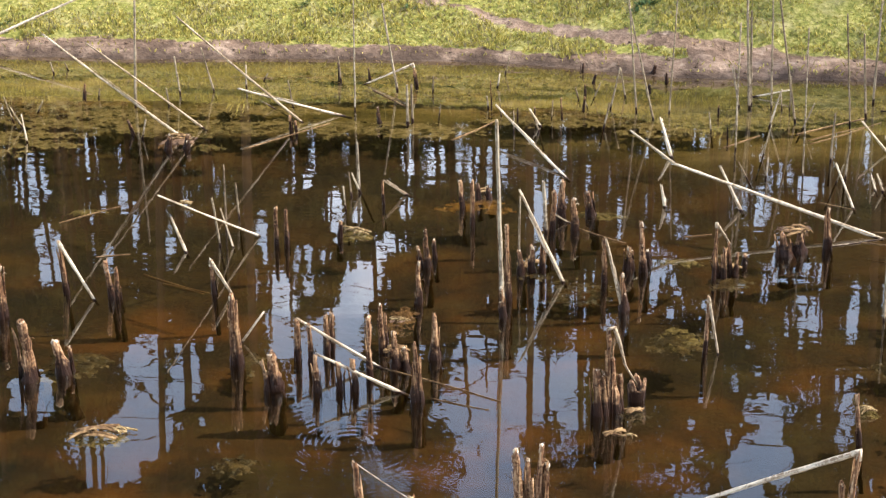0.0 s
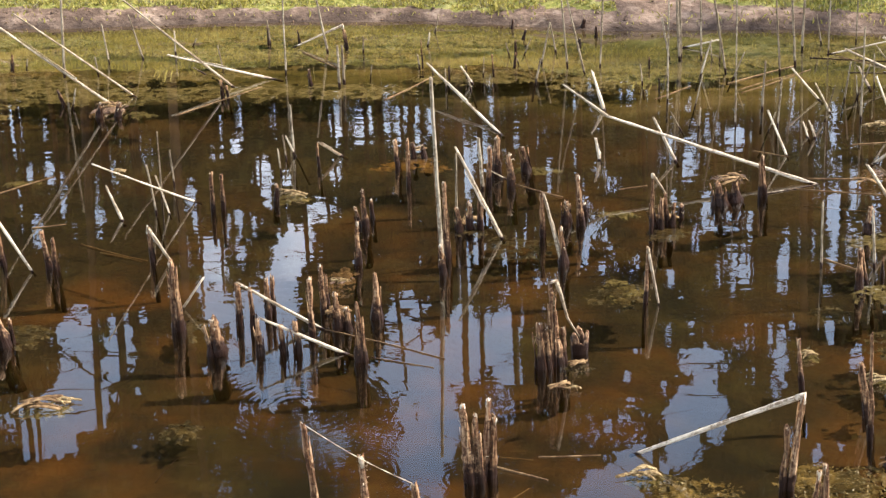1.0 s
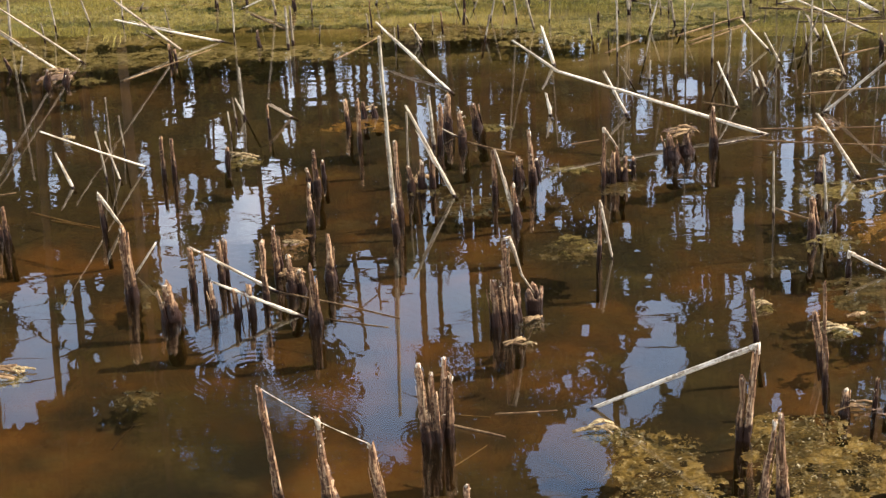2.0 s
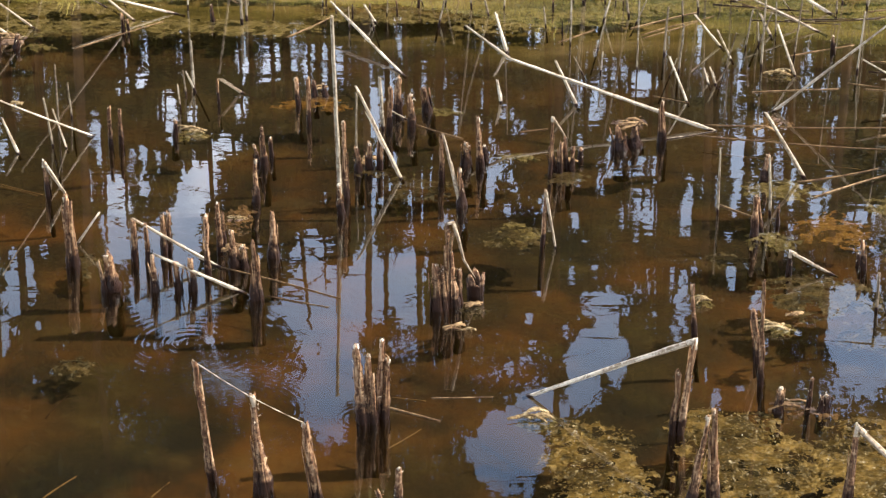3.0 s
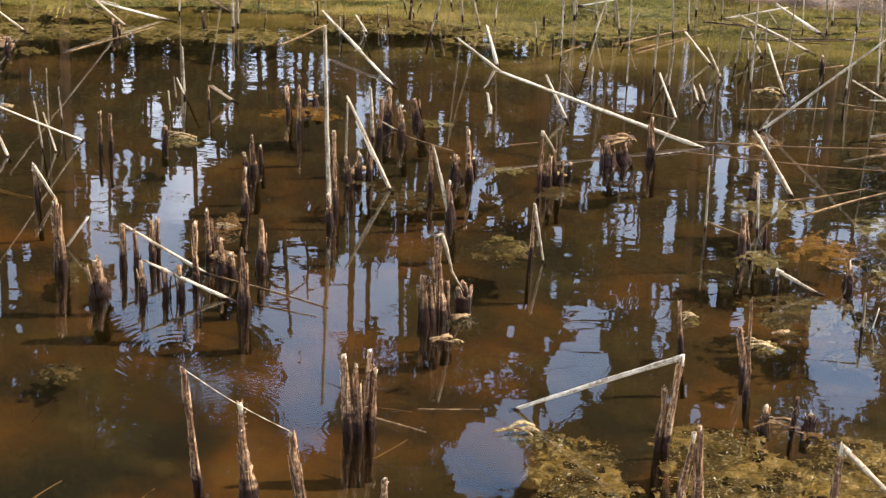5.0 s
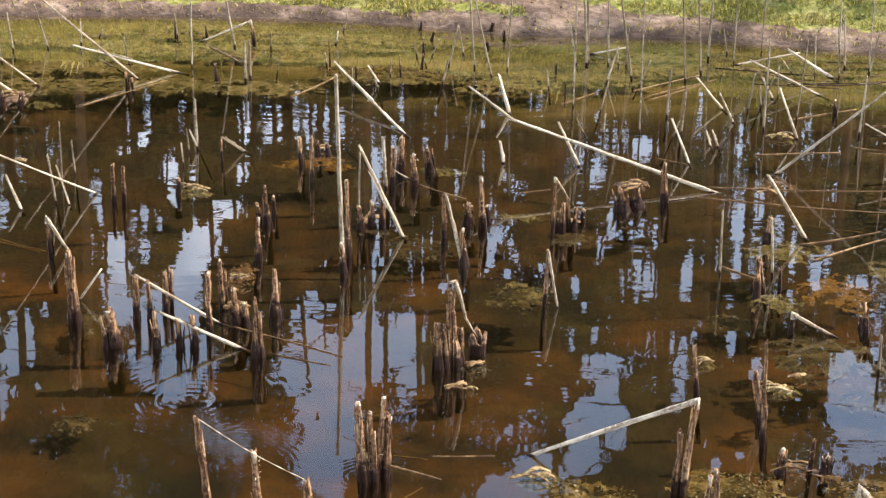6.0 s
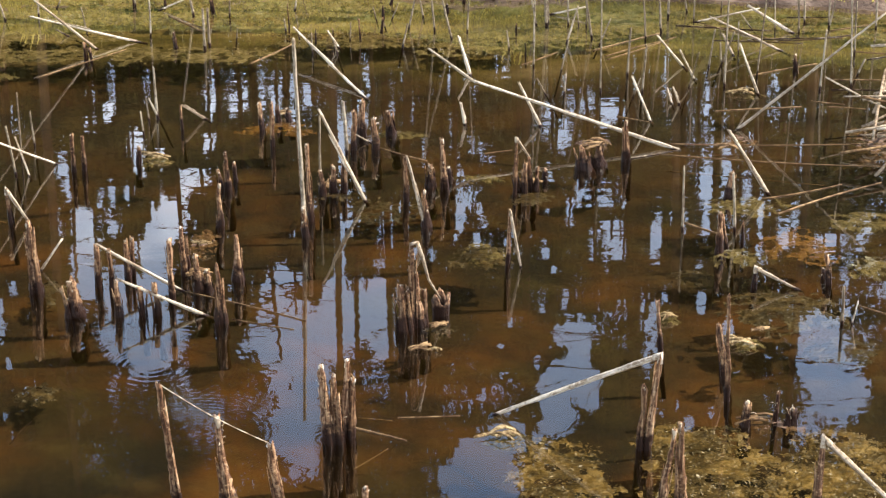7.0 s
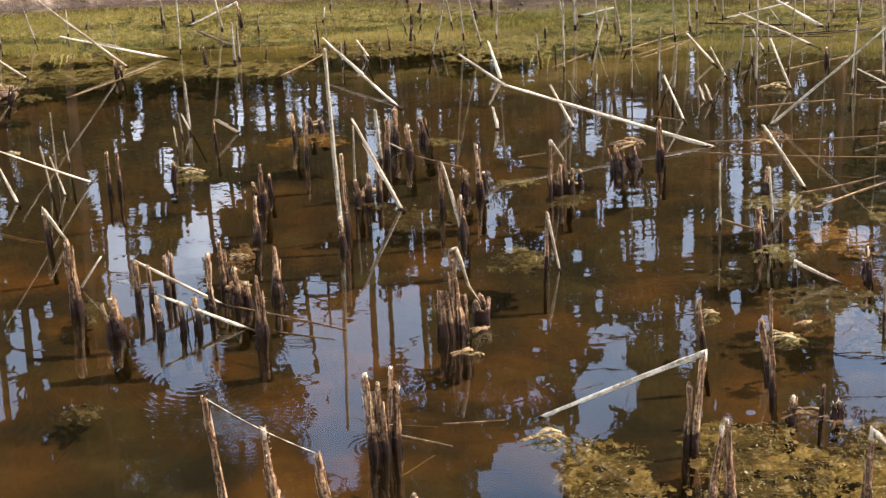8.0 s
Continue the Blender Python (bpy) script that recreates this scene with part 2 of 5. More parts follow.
def ground_material():
    """One sheet: peaty pond bottom, weedy shallows, bare trodden soil and turf, told apart by the sheet's own zones."""
    n = Nodes("bank_and_bottom")
    geo = n.add("ShaderNodeNewGeometry")
    pos = geo.outputs["Position"]
    zone = {}
    for key in ("bottom", "weed", "soil"):
        zone[key] = n.add("ShaderNodeAttribute")
        zone[key].attribute_name = key
    coarse, mid, fine = n.noise(pos, 2.4, 5), n.noise(pos, 9, 6), n.noise(pos, 60, 6)
    turf = n.ramp(fine.outputs["Fac"], (0.3, (0.07, 0.078, 0.013)), (0.5, (0.175, 0.17, 0.036)), (0.7, (0.32, 0.28, 0.095)))
    turf = n.mix(n.ramp(mid.outputs["Fac"], (0.52, (0, 0, 0)), (0.7, (1, 1, 1))), turf, (0.30, 0.255, 0.11))
    soil = n.ramp(mid.outputs["Fac"], (0.3, (0.070, 0.042, 0.027)), (0.5, (0.185, 0.120, 0.082)), (0.72, (0.38, 0.275, 0.20)))
    soil = n.mix(0.35, soil, n.ramp(fine.outputs["Fac"], (0.35, (0.05, 0.031, 0.021)), (0.65, (0.28, 0.19, 0.135))))
    clods = n.noise(pos, 26, 6, (0.6, 1, 1), 0.65)
    soil = n.mix(n.ramp(clods.outputs["Fac"], (0.40, (0.55, 0.55, 0.55)), (0.52, (0, 0, 0))), soil, (0.060, 0.035, 0.022))
    soil = n.mix(n.ramp(clods.outputs["Fac"], (0.58, (0, 0, 0)), (0.68, (0.6, 0.6, 0.6))), soil, (0.40, 0.30, 0.225))
    lees = n.noise(pos, 4.2, 7)
    peat = n.ramp(lees.outputs["Fac"], (0.37, (0.0018, 0.0011, 0.0003)), (0.50, (0.0165, 0.0068, 0.0009)), (0.66, (0.060, 0.0225, 0.0024)))
    peat = n.mix(n.ramp(coarse.outputs["Fac"], (0.45, (0, 0, 0)), (0.7, (0.8, 0.8, 0.8))), peat, (0.019, 0.0115, 0.0018))
    spot = n.add("ShaderNodeSeparateXYZ")
    n.link(pos, spot.inputs[0])
    # peat mixes to a duller brown between y 4.2 and 5.0
    dulled = n.add("ShaderNodeMapRange")
    for slot, value in zip(("From Min", "From Max", "To Min", "To Max"), (4.2, 5.0, 0.0, 0.6)):
        dulled.inputs[slot].default_value = value
    n.link(spot.outputs["Y"], dulled.inputs["Value"])
    peat = n.mix(dulled.outputs[0], peat, n.ramp(mid.outputs["Fac"], (0.35, (0.0038, 0.0024, 0.0008)), (0.65, (0.016, 0.0085, 0.0021))))
    streak = n.noise(pos, 5, 5, (0.35, 1.6, 1))
    weed_col = n.ramp(streak.outputs["Fac"], (0.36, (0.032, 0.028, 0.005)), (0.46, (0.095, 0.074, 0.018)), (0.55, (0.165, 0.122, 0.048)), (0.66, (0.26, 0.195, 0.105)))
    weed_col = n.mix(0.35, weed_col, n.ramp(fine.outputs["Fac"], (0.35, (0.02, 0.019, 0.003)), (0.6, (0.105, 0.088, 0.024))))
    under = n.mix(n.calc("ADD", zone["weed"].outputs["Fac"], n.calc("MULTIPLY", n.calc("SUBTRACT", mid.outputs["Fac"], 0.5), 0.7), True), peat, weed_col)
    rag = n.calc("MULTIPLY", n.calc("SUBTRACT", n.noise(pos, 14, 5).outputs["Fac"], 0.5), 2.0)
    bare = n.ramp(n.calc("ADD", zone["soil"].outputs["Fac"], rag), (0.42, (0, 0, 0)), (0.58, (1, 1, 1)))
    wet = n.calc("SUBTRACT", 1.0, n.calc("DIVIDE", n.calc("ADD", spot.outputs["Z"], n.calc("MULTIPLY", n.calc("SUBTRACT", mid.outputs["Fac"], 0.5), 0.06)), 0.030), True)
    soil = n.mix(n.calc("MULTIPLY", wet, 0.75), soil, (0.020, 0.012, 0.008))
    land = n.mix(bare, turf, soil)
    colour = n.mix(zone["bottom"].outputs["Fac"], land, under)
    relief = n.calc("SUBTRACT", 1.0, n.calc("MULTIPLY", zone["bottom"].outputs["Fac"], 0.85))
    n.bump(n.calc("MULTIPLY", n.calc("ADD", fine.outputs["Fac"], mid.outputs["Fac"]), relief), 0.7, 0.015)
    return n.finish(colour, 0.85, 0.2)


def leafy_material(name, dark, light, translucent=0.25):
    n = Nodes(name)
    geo = n.add("ShaderNodeNewGeometry")
    colour = n.ramp(geo.outputs["Random Per Island"], (0.0, dark), (1.0, light))
    spot = n.noise(geo.outputs["Position"], 8, 3)
    colour = n.mix(n.calc("MULTIPLY", spot.outputs["Fac"], 0.5), colour, dark)
    n.finish(colour, 0.7, 0.08)
    thin = n.add("ShaderNodeBsdfTranslucent")
    n.link(colour, thin.inputs["Color"])
    both = n.add("ShaderNodeMixShader")
    both.inputs[0].default_value = translucent
    n.link(n.bsdf.outputs[0], both.inputs[1])
    n.link(thin.outputs[0], both.inputs[2])
    n.link(both.outputs[0], n.out.inputs["Surface"])
    return n.mat


def bark_material():
    n = Nodes("pine_bark")
    tc = n.add("ShaderNodeTexCoord")
    plates = n.noise(tc.outputs["Object"], 9, 6, (1, 1, 0.25))
    fine = n.noise(tc.outputs["Object"], 50, 4)
    colour = n.ramp(plates.outputs["Fac"], (0.32, (0.035, 0.020, 0.011)), (0.5, (0.11, 0.060, 0.030)), (0.7, (0.21, 0.122, 0.066)))
    colour = n.mix(0.3, colour, n.ramp(fine.outputs["Fac"], (0.3, (0.035, 0.024, 0.018)), (0.7, (0.15, 0.105, 0.075))))
    n.bump(plates.outputs["Fac"], 0.9, 0.03)
    return n.finish(colour, 0.9, 0.15)


def mat_material(name, dark, mid, light, patchy=0.0, gloss=0.65):
    n = Nodes(name)
    geo = n.add("ShaderNodeNewGeometry")
    a, b = n.noise(geo.outputs["Position"], 42, 6), n.noise(geo.outputs["Position"], 160, 5, (0.4, 1, 1))
    colour = n.ramp(a.outputs["Fac"], (0.36, dark), (0.5, mid), (0.63, light))
    colour = n.mix(0.4, colour, n.ramp(b.outputs["Fac"], (0.35, dark), (0.65, light)))
    if patchy:
        # dimming by deeper water put into the colour as random dark patches
        dark_patches = n.noise(geo.outputs["Position"], 9, 5)
        colour = n.mix(n.ramp(dark_patches.outputs["Fac"], (0.49, (0, 0, 0)), (0.58, (patchy, patchy, patchy))), colour, dark)
    n.bump(b.outputs["Fac"], 0.8, 0.004)
    return n.finish(colour, gloss, 0.3)


WATER, GROUND, BARK = water_material(), ground_material(), bark_material()
NEEDLES = leafy_material("pine_needles", (0.042, 0.040, 0.012), (0.17, 0.145, 0.042))
GRASS = leafy_material("grass_blades", (0.21, 0.185, 0.034), (0.68, 0.57, 0.18), 0.3)
DRY_GRASS = leafy_material("dry_grass", (0.16, 0.13, 0.055), (0.42, 0.36, 0.20), 0.3)
LEAF_DARK = leafy_material("broad_leaves", (0.03, 0.06, 0.018), (0.16, 0.21, 0.09), 0.25)
ALGAE = mat_material("pale_algae", (0.035, 0.027, 0.009), (0.09, 0.070, 0.027), (0.18, 0.145, 0.065))
WEED = mat_material("olive_weed", (0.016, 0.010, 0.0025), (0.125, 0.078, 0.018), (0.25, 0.175, 0.072), 0.75, 0.4)
SUNKEN = mat_material("sunken_weed", (0.006, 0.004, 0.001), (0.034, 0.021, 0.005), (0.085, 0.058, 0.023), 0.6, 0.5)
FLAKES = mat_material("weed_flakes", (0.065, 0.042, 0.011), (0.125, 0.083, 0.023), (0.22, 0.16, 0.066), 0.0, 0.35)
TAN = mat_material("tan_algae", (0.045, 0.036, 0.008), (0.13, 0.100, 0.034), (0.23, 0.185, 0.100))
RUST = mat_material("rusty_algae", (0.055, 0.022, 0.002), (0.125, 0.056, 0.006), (0.19, 0.10, 0.014))
ROT = mat_material("rotten_reed", (0.025, 0.012, 0.007), (0.085, 0.045, 0.024), (0.20, 0.115, 0.06))


# ---- mesh helpers ----
def part(name, bm, material, parent, label="", at=None):
    """Links a bmesh as one mesh object, under parent where there is one."""
    me = bpy.data.meshes.new(name)
    bm.to_mesh(me)
    bm.free()
    me.materials.append(material)
    for p in me.polygons:
        p.use_smooth = True
    ob = new(name, me)
    if parent is not None:
        ob.parent = parent
    if at is not None:
        ob.matrix_basis = at
    if label:
        ob["label"] = label
    return ob


def tube(bm, pts, radii, sides=8, rough=0.0, ragged=0.0, rng=random):
    """A tube along pts, lumpy by rough and torn off at its end by ragged metres."""
    pts = [Vector(p) for p in pts]
    rings, side = [], None
    for i, p in enumerate(pts):
        way = (pts[min(i + 1, len(pts) - 1)] - pts[max(i - 1, 0)]).normalized()
        if side is None:
            side = way.orthogonal().normalized()
        side = (side - way * side.dot(way)).normalized()
        other = way.cross(side)
        ring = []
        for k in range(sides):
            a = math.tau * k / sides
            r = radii[i] * (1 + rng.uniform(-rough, rough))
            v = p + (side * math.cos(a) + other * math.sin(a)) * r
            if i == len(pts) - 1 and ragged:
                v += way * rng.uniform(-ragged, ragged)
            ring.append(bm.verts.new(v))
        rings.append(ring)
    for a, b in zip(rings, rings[1:]):
        for k in range(sides):
            bm.faces.new((a[k], a[(k + 1) % sides], b[(k + 1) % sides], b[k]))
    for ring, p, flip in ((rings[0], pts[0], True), (rings[-1], pts[-1] - (pts[-1] - pts[-2]) * (0.12 if ragged else 0), False)):
        c = bm.verts.new(p)
        for k in range(sides):
            tri = (ring[(k + 1) % sides], ring[k], c) if flip else (ring[k], ring[(k + 1) % sides], c)
            bm.faces.new(tri)


def upright_frame(direction):
    """A turn that takes z to direction."""
    return Vector((0, 0, 1)).rotation_difference(Vector(direction).normalized()).to_matrix().to_4x4()


# ---- ground, basin and water ----
def smooth(a, b, v):
    v = max(0.0, min(1.0, (v - a) / (b - a)))
    return v * v * (3 - 2 * v)


def shore(x):
    """The far waterline's y at x."""
    return (6.21 - 0.17 * smooth(-0.4, 0.35, x) - 0.30 * max(0.0, min(1.5, x - 0.8)) + 0.030 * noise.noise((x * 1.7, 3.1, 0))
            + 0.012 * noise.noise((x * 7, 1.1, 0)))


CREST = 0.75


def inland(x, y):
    """Metres from the nearest waterline, positive on land."""
    return max(y - shore(x), 1.35 - y + 0.1 * noise.noise((x, 0, 5)), abs(x) - 7.5 + 0.4 * noise.noise((0, y * 0.5, 2)))


def height(x, y):
    d = inland(x, y)
    if d < 0:
        return -0.085 * smooth(0.05, 1.3, -d) - 0.012 * min(1, -d * 6) + 0.012 * noise.noise((x * 4, y * 4, 0)) * smooth(0, 0.5, -d)
    if y < 3:
        return 0.03 * smooth(0, 0.12, d) + 0.12 * smooth(0.1, 2, d) + 0.02 * noise.noise((x * 3, y * 3, 1)) * smooth(0, 0.25, d)
    slope = CREST * math.tanh(0.44 * max(0.0, d - 0.09) / CREST)
    lip = 0.028 * smooth(0.17, 0.20, d + 0.03 * noise.noise((x * 9, 5, 0))) * smooth(0.05, 0.4, x)
    rough = 0.02 * noise.noise((x * 3, y * 3, 1)) + 0.012 * noise.noise((x * 13, y * 13, 4)) + 0.012 * abs(noise.noise((x * 27, y * 27, 6)))
    return 0.03 * smooth(0, 0.08, d) + slope + lip + rough * smooth(0.02, 0.25, d) + 0.75 * smooth(8, 15, d) + 0.25 * noise.noise((x * 0.08, y * 0.08, 7)) * smooth(4, 12, d)


def track(x, y):
    """How trodden the soil is: a band at the water's edge and a path that leaves it aslant up the bank."""
    d = y - shore(x)
    wide = 0.105 - 0.032 * smooth(-1.2, -0.95, x) * (1 - smooth(-0.2, 0.05, x)) + 0.02 * noise.noise((x * 2.2, 9, 0))
    edge = 1 - smooth(wide - 0.035, wide + 0.03, d)
    high = 0.275 + 0.2 * max(0.0, -0.5 - x) - 0.05 * smooth(-0.5, -0.3, x) - 0.04 * smooth(-0.3, 0.22, x) - 0.08 * smooth(0.22, 0.84, x)
    low = high - 0.022 - 0.03 * smooth(-0.45, -0.25, x) - 0.3 * smooth(0.24, 0.33, x)
    path = smooth(low - 0.02, low + 0.015, d) * (1 - smooth(high - 0.015, high + 0.02, d))
    return max(edge, path * 0.9 if x > -1.6 else 0.0)


def axis_steps(fine_a, fine_b, step, far):
    vals, v, s = [], fine_a, step
    while v < fine_b:
        vals.append(v)
        v += step
    up, s = fine_b, step
    while up < far:
        vals.append(up)
        s *= 1.22
        up += s
    vals.append(far)
    down, s = fine_a, step
    low = []
    while down > -far:
        s *= 1.22
        down -= s
        low.append(max(down, -far))
    return sorted(set(low)) + vals


def build_ground():
    xs, ys = axis_steps(-2.4, 2.2, 0.035, 900.0), axis_steps(2.2, 8.6, 0.035, 900.0)
    ys = sorted(ys + [y + 0.0175 for y in ys if 5.6 < y < 6.9])
    verts = [(x, y, height(x, y)) for y in ys for x in xs]
    w = len(xs)
    faces = [(j * w + i, j * w + i + 1, (j + 1) * w + i + 1, (j + 1) * w + i) for j in range(len(ys) - 1) for i in range(w - 1)]
    me = bpy.data.meshes.new("ground")
    me.from_pydata(verts, [], faces)
    me.materials.append(GROUND)
    for key in ("bottom", "weed", "soil"):
        layer = me.attributes.new(key, "FLOAT", "POINT")
        for i, (x, y, z) in enumerate(verts):
            d = inland(x, y)
            if key == "bottom":
                v = 1 - smooth(-0.10, -0.02, d)
            elif key == "weed":
                v = smooth(-0.80, -0.40, d if x < 0.6 else max(-5.0, y - shore(0.6))) * (1 - 0.8 * smooth(-0.09, -0.01, d)) if y > 3 else 0.15
            else:
                v = track(x, y) if 3 < y < 12 else 0.0
            layer.data[i].value = v
    for p in me.polygons:
        p.use_smooth = True
    tagged(new("ground", me), "grassy pond bank with trodden soil and peaty pond bottom", "ground", kind="structure")


build_ground()

bm = bmesh.new()
grid = [[bm.verts.new((-9 + 18 * i / 24, 0.6 + 7.0 * j / 12, 0)) for i in range(25)] for j in range(13)]
for j in range(12):
    for i in range(24):
        bm.faces.new((grid[j][i], grid[j][i + 1], grid[j + 1][i + 1], grid[j + 1][i]))
tagged(part("water", bm, WATER, None), "shallow brown pond water mirroring pines and sky", "water", kind="structure")


# ---- pines behind the bank ----
GAPS = []


def opening(bearing, up, wide, tall):
    """A hole in the canopy, by its bearing and height angle over the pond and its half sizes, in degrees."""
    GAPS.append((bearing, up, wide, tall))


opening(-9.4, 21.4, 0.42, 1.25)
opening(-7.0, 20.5, 0.58, 0.50)
opening(-7.5, 21.4, 0.54, 0.63)
opening(-8.1, 22.3, 1.12, 0.71)
opening(-7.9, 23.7, 1.28, 0.97)
opening(-3.7, 23.7, 0.99, 1.49)
opening(-3.5, 26.4, 0.88, 1.33)
opening(-2.1, 23.4, 0.72, 1.18)
opening(-0.9, 23.3, 0.42, 0.94)
opening(-2.9, 25.3, 0.72, 1.41)
opening(-12.3, 23.0, 0.42, 0.86)
opening(5.0, 23.9, 0.58, 0.75)
opening(4.5, 25.6, 0.54, 1.18)
opening(5.4, 25.2, 0.42, 0.78)
opening(2.2, 27.9, 1.20, 1.25)
opening(3.1, 26.7, 0.80, 0.55)
opening(12.3, 23.9, 0.70, 1.10)
opening(12.9, 25.1, 0.80, 0.94)
opening(7.3, 23.8, 0.21, 0.86)
opening(9.5, 23.5, 0.19, 0.50)
opening(8.7, 22.8, 0.19, 0.38)
opening(8.5, 26.1, 0.16, 0.38)
opening(3.1, 23.5, 0.22, 0.22)
opening(6.1, 21.2, 0.42, 0.50)
opening(7.3, 21.1, 0.21, 0.60)
opening(7.9, 20.7, 0.21, 0.53)
opening(8.7, 19.7, 0.27, 0.63)
opening(11.4, 19.0, 0.22, 0.94)
opening(12.3, 21.0, 0.35, 0.25)
opening(11.0, 20.8, 0.14, 0.41)
opening(4.1, 17.5, 0.18, 0.66)
opening(4.5, 18.4, 0.18, 0.38)
opening(5.8, 17.8, 0.48, 0.34)
opening(5.0, 17.3, 0.45, 0.47)
opening(5.8, 20.0, 0.64, 0.22)
opening(2.3, 19.0, 0.21, 0.47)
opening(1.8, 20.0, 0.32, 0.38)
opening(-2.0, 21.5, 0.16, 0.97)
opening(-1.6, 20.8, 0.18, 0.38)
opening(-0.6, 21.1, 0.18, 0.82)
opening(-1.4, 18.0, 0.29, 0.53)
opening(-0.5, 17.8, 0.16, 0.31)
opening(-5.7, 18.6, 0.18, 0.47)
opening(-5.6, 17.1, 0.13, 0.63)
opening(-7.7, 18.4, 0.30, 0.38)
opening(-7.7, 19.1, 0.19, 0.25)
opening(-7.1, 18.6, 0.13, 0.25)
opening(-9.0, 17.8, 0.26, 0.20)
opening(-10.2, 17.4, 0.24, 0.20)
opening(-12.0, 18.6, 0.14, 0.38)
opening(-6.3, 19.5, 0.51, 0.28)
opening(-3.4, 17.1, 0.26, 0.28)
opening(-4.7, 17.2, 0.10, 0.41)
opening(-3.6, 22.3, 0.58, 0.22)
opening(-0.6, 24.3, 0.32, 0.22)
opening(-13.4, 22.4, 0.64, 0.75)
opening(-13.5, 24.0, 0.77, 1.02)
opening(-14.7, 24.8, 0.99, 0.94)
opening(-16.3, 17.3, 0.42, 0.86)
opening(-16.0, 19.3, 0.35, 0.94)
opening(-12.5, 19.2, 0.19, 0.22)
opening(-16.7, 23.1, 0.64, 0.63)
opening(-12.6, 15.9, 0.22, 0.47)
slits = random.Random(9)
for _ in range(95):
    opening(slits.uniform(-15, 13), slits.uniform(16.2, 20.6), slits.uniform(0.05, 0.13), slits.uniform(0.2, 0.75))
for _ in range(170):
    opening(slits.uniform(-14, 14), slits.uniform(19.5, 26.0), slits.uniform(0.05, 0.16), slits.uniform(0.06, 0.22))


def clearings():
    """The canopy's holes with ragged edges, on a grid of tenths of a degree of bearing and height angle over the pond."""
    cells = set()
    for gb, ge, wb, we in GAPS:
        for i in range(int((gb - wb * 1.6) * 10), int((gb + wb * 1.6) * 10) + 1):
            for j in range(int((ge - we * 1.6) * 10), int((ge + we * 1.6) * 10) + 1):
                b, e = i / 10, j / 10
                rag = 0.55 * noise.noise((b * 1.3, e * 1.3, 0)) + 0.5 * noise.noise((b * 3.2, e * 3.2, 4)) + 0.45 * noise.noise((b * 7, e * 7, 8))
                if ((b - gb) / wb) ** 2 + ((e - ge) / we) ** 2 < 0.95 + rag * 1.3:
                    cells.add((i, j))
    return cells


CLEARINGS = clearings()


def open_sky(p):
    """Whether p lies in one of the clearings of the canopy."""
    return (round(math.degrees(math.atan2(p.x, p.y)) * 10), round(math.degrees(math.atan2(p.z + 1.6, math.hypot(p.x, p.y))) * 10)) in CLEARINGS


def tuft(verts, faces, c, size, count, rng, base=None):
    """A clump of needle sprays round c."""
    for _ in range(count):
        way = Vector((rng.gauss(0, 1), rng.gauss(0, 1), rng.gauss(0.1, 0.8))).normalized()
        p = c + way * size * rng.uniform(0.05, 0.85)
        d = (way + Vector((rng.gauss(0, 0.6), rng.gauss(0, 0.6), rng.gauss(0.2, 0.5)))).normalized()
        length, wide = rng.uniform(0.10, 0.20), rng.uniform(0.018, 0.040)
        if base is not None and (open_sky(p + base) or open_sky(p + d * length * 0.5 + base) or open_sky(p + d * length * 0.9 + base)):
            continue
        s = d.orthogonal().normalized() * wide
        i = len(verts)
        verts += [p - s, p + s, p + d * length]
        faces.append((i, i + 1, i + 2))


def pine(x, y, tall, girth, first, limbs, spread, seed, clear, count):
    """A pine: a bare tapered trunk, limbs from the height first upward, needle clumps along their outer halves."""
    rng = random.Random(seed)
    z0 = height(x, y) - 0.1
    thing = new("pine_tree")
    thing.location = (x, y, z0)
    lean = (rng.uniform(-0.25, 0.25), rng.uniform(-0.25, 0.25))

    def axis(h):
        f = h / tall
        return Vector((lean[0] * f + 0.08 * math.sin(f * 5 + seed), lean[1] * f + 0.06 * math.cos(f * 4 + seed), h))

    bm = bmesh.new()
    levels = [tall * i / 12 for i in range(13)]
    tube(bm, [axis(h) for h in levels], [girth * (1.25 if i == 0 else 1) * (1 - 0.78 * i / 12) for i in range(13)], 10, 0.06, 0, rng)
    part("trunk", bm, BARK, thing, "straight brown pine trunk")
    verts, faces = [], []
    for k in range(limbs):
        h = first + (tall - first) * (k + rng.random()) / limbs
        reach = spread * (1 - 0.55 * (h - first) / (tall - first)) * rng.uniform(0.5, 1.15)
        a = rng.uniform(0, math.tau)
        root = axis(h)
        out = Vector((math.cos(a), math.sin(a), rng.uniform(-0.1, 0.4)))

        def along(f):
            return root + out * reach * f + Vector((0, 0, -0.2 * reach * f * f))

        clumps = []
        for _ in range(int(3 + reach * 2.6)):
            c = along(rng.uniform(0.3, 1.05)) + Vector((rng.gauss(0, 0.25), rng.gauss(0, 0.25), rng.gauss(0.05, 0.18)))
            clumps.append(c)
        if not clumps or clear and open_sky(along(0.6) + thing.location):
            continue
        bm = bmesh.new()
        tube(bm, [along(f) for f in (0, 0.35, 0.7, 1.0)], [girth * 0.22, girth * 0.16, girth * 0.1, girth * 0.05], 5, 0, 0, rng)
        part("limb", bm, BARK, thing)
        for c in clumps:
            tuft(verts, faces, c, rng.uniform(0.3, 0.55), count, rng, thing.location if clear else None)
    me = bpy.data.meshes.new("crown")
    me.from_pydata(verts, [], faces)
    me.materials.append(NEEDLES)
    crown = new("crown", me)
    crown.parent = thing
    return tagged(thing, "tall pine with a bare brown trunk and ragged green crown", "tree", "pines behind the bank")


def polar(bearing, dist):
    return math.sin(radians(bearing)) * dist, math.cos(radians(bearing)) * dist


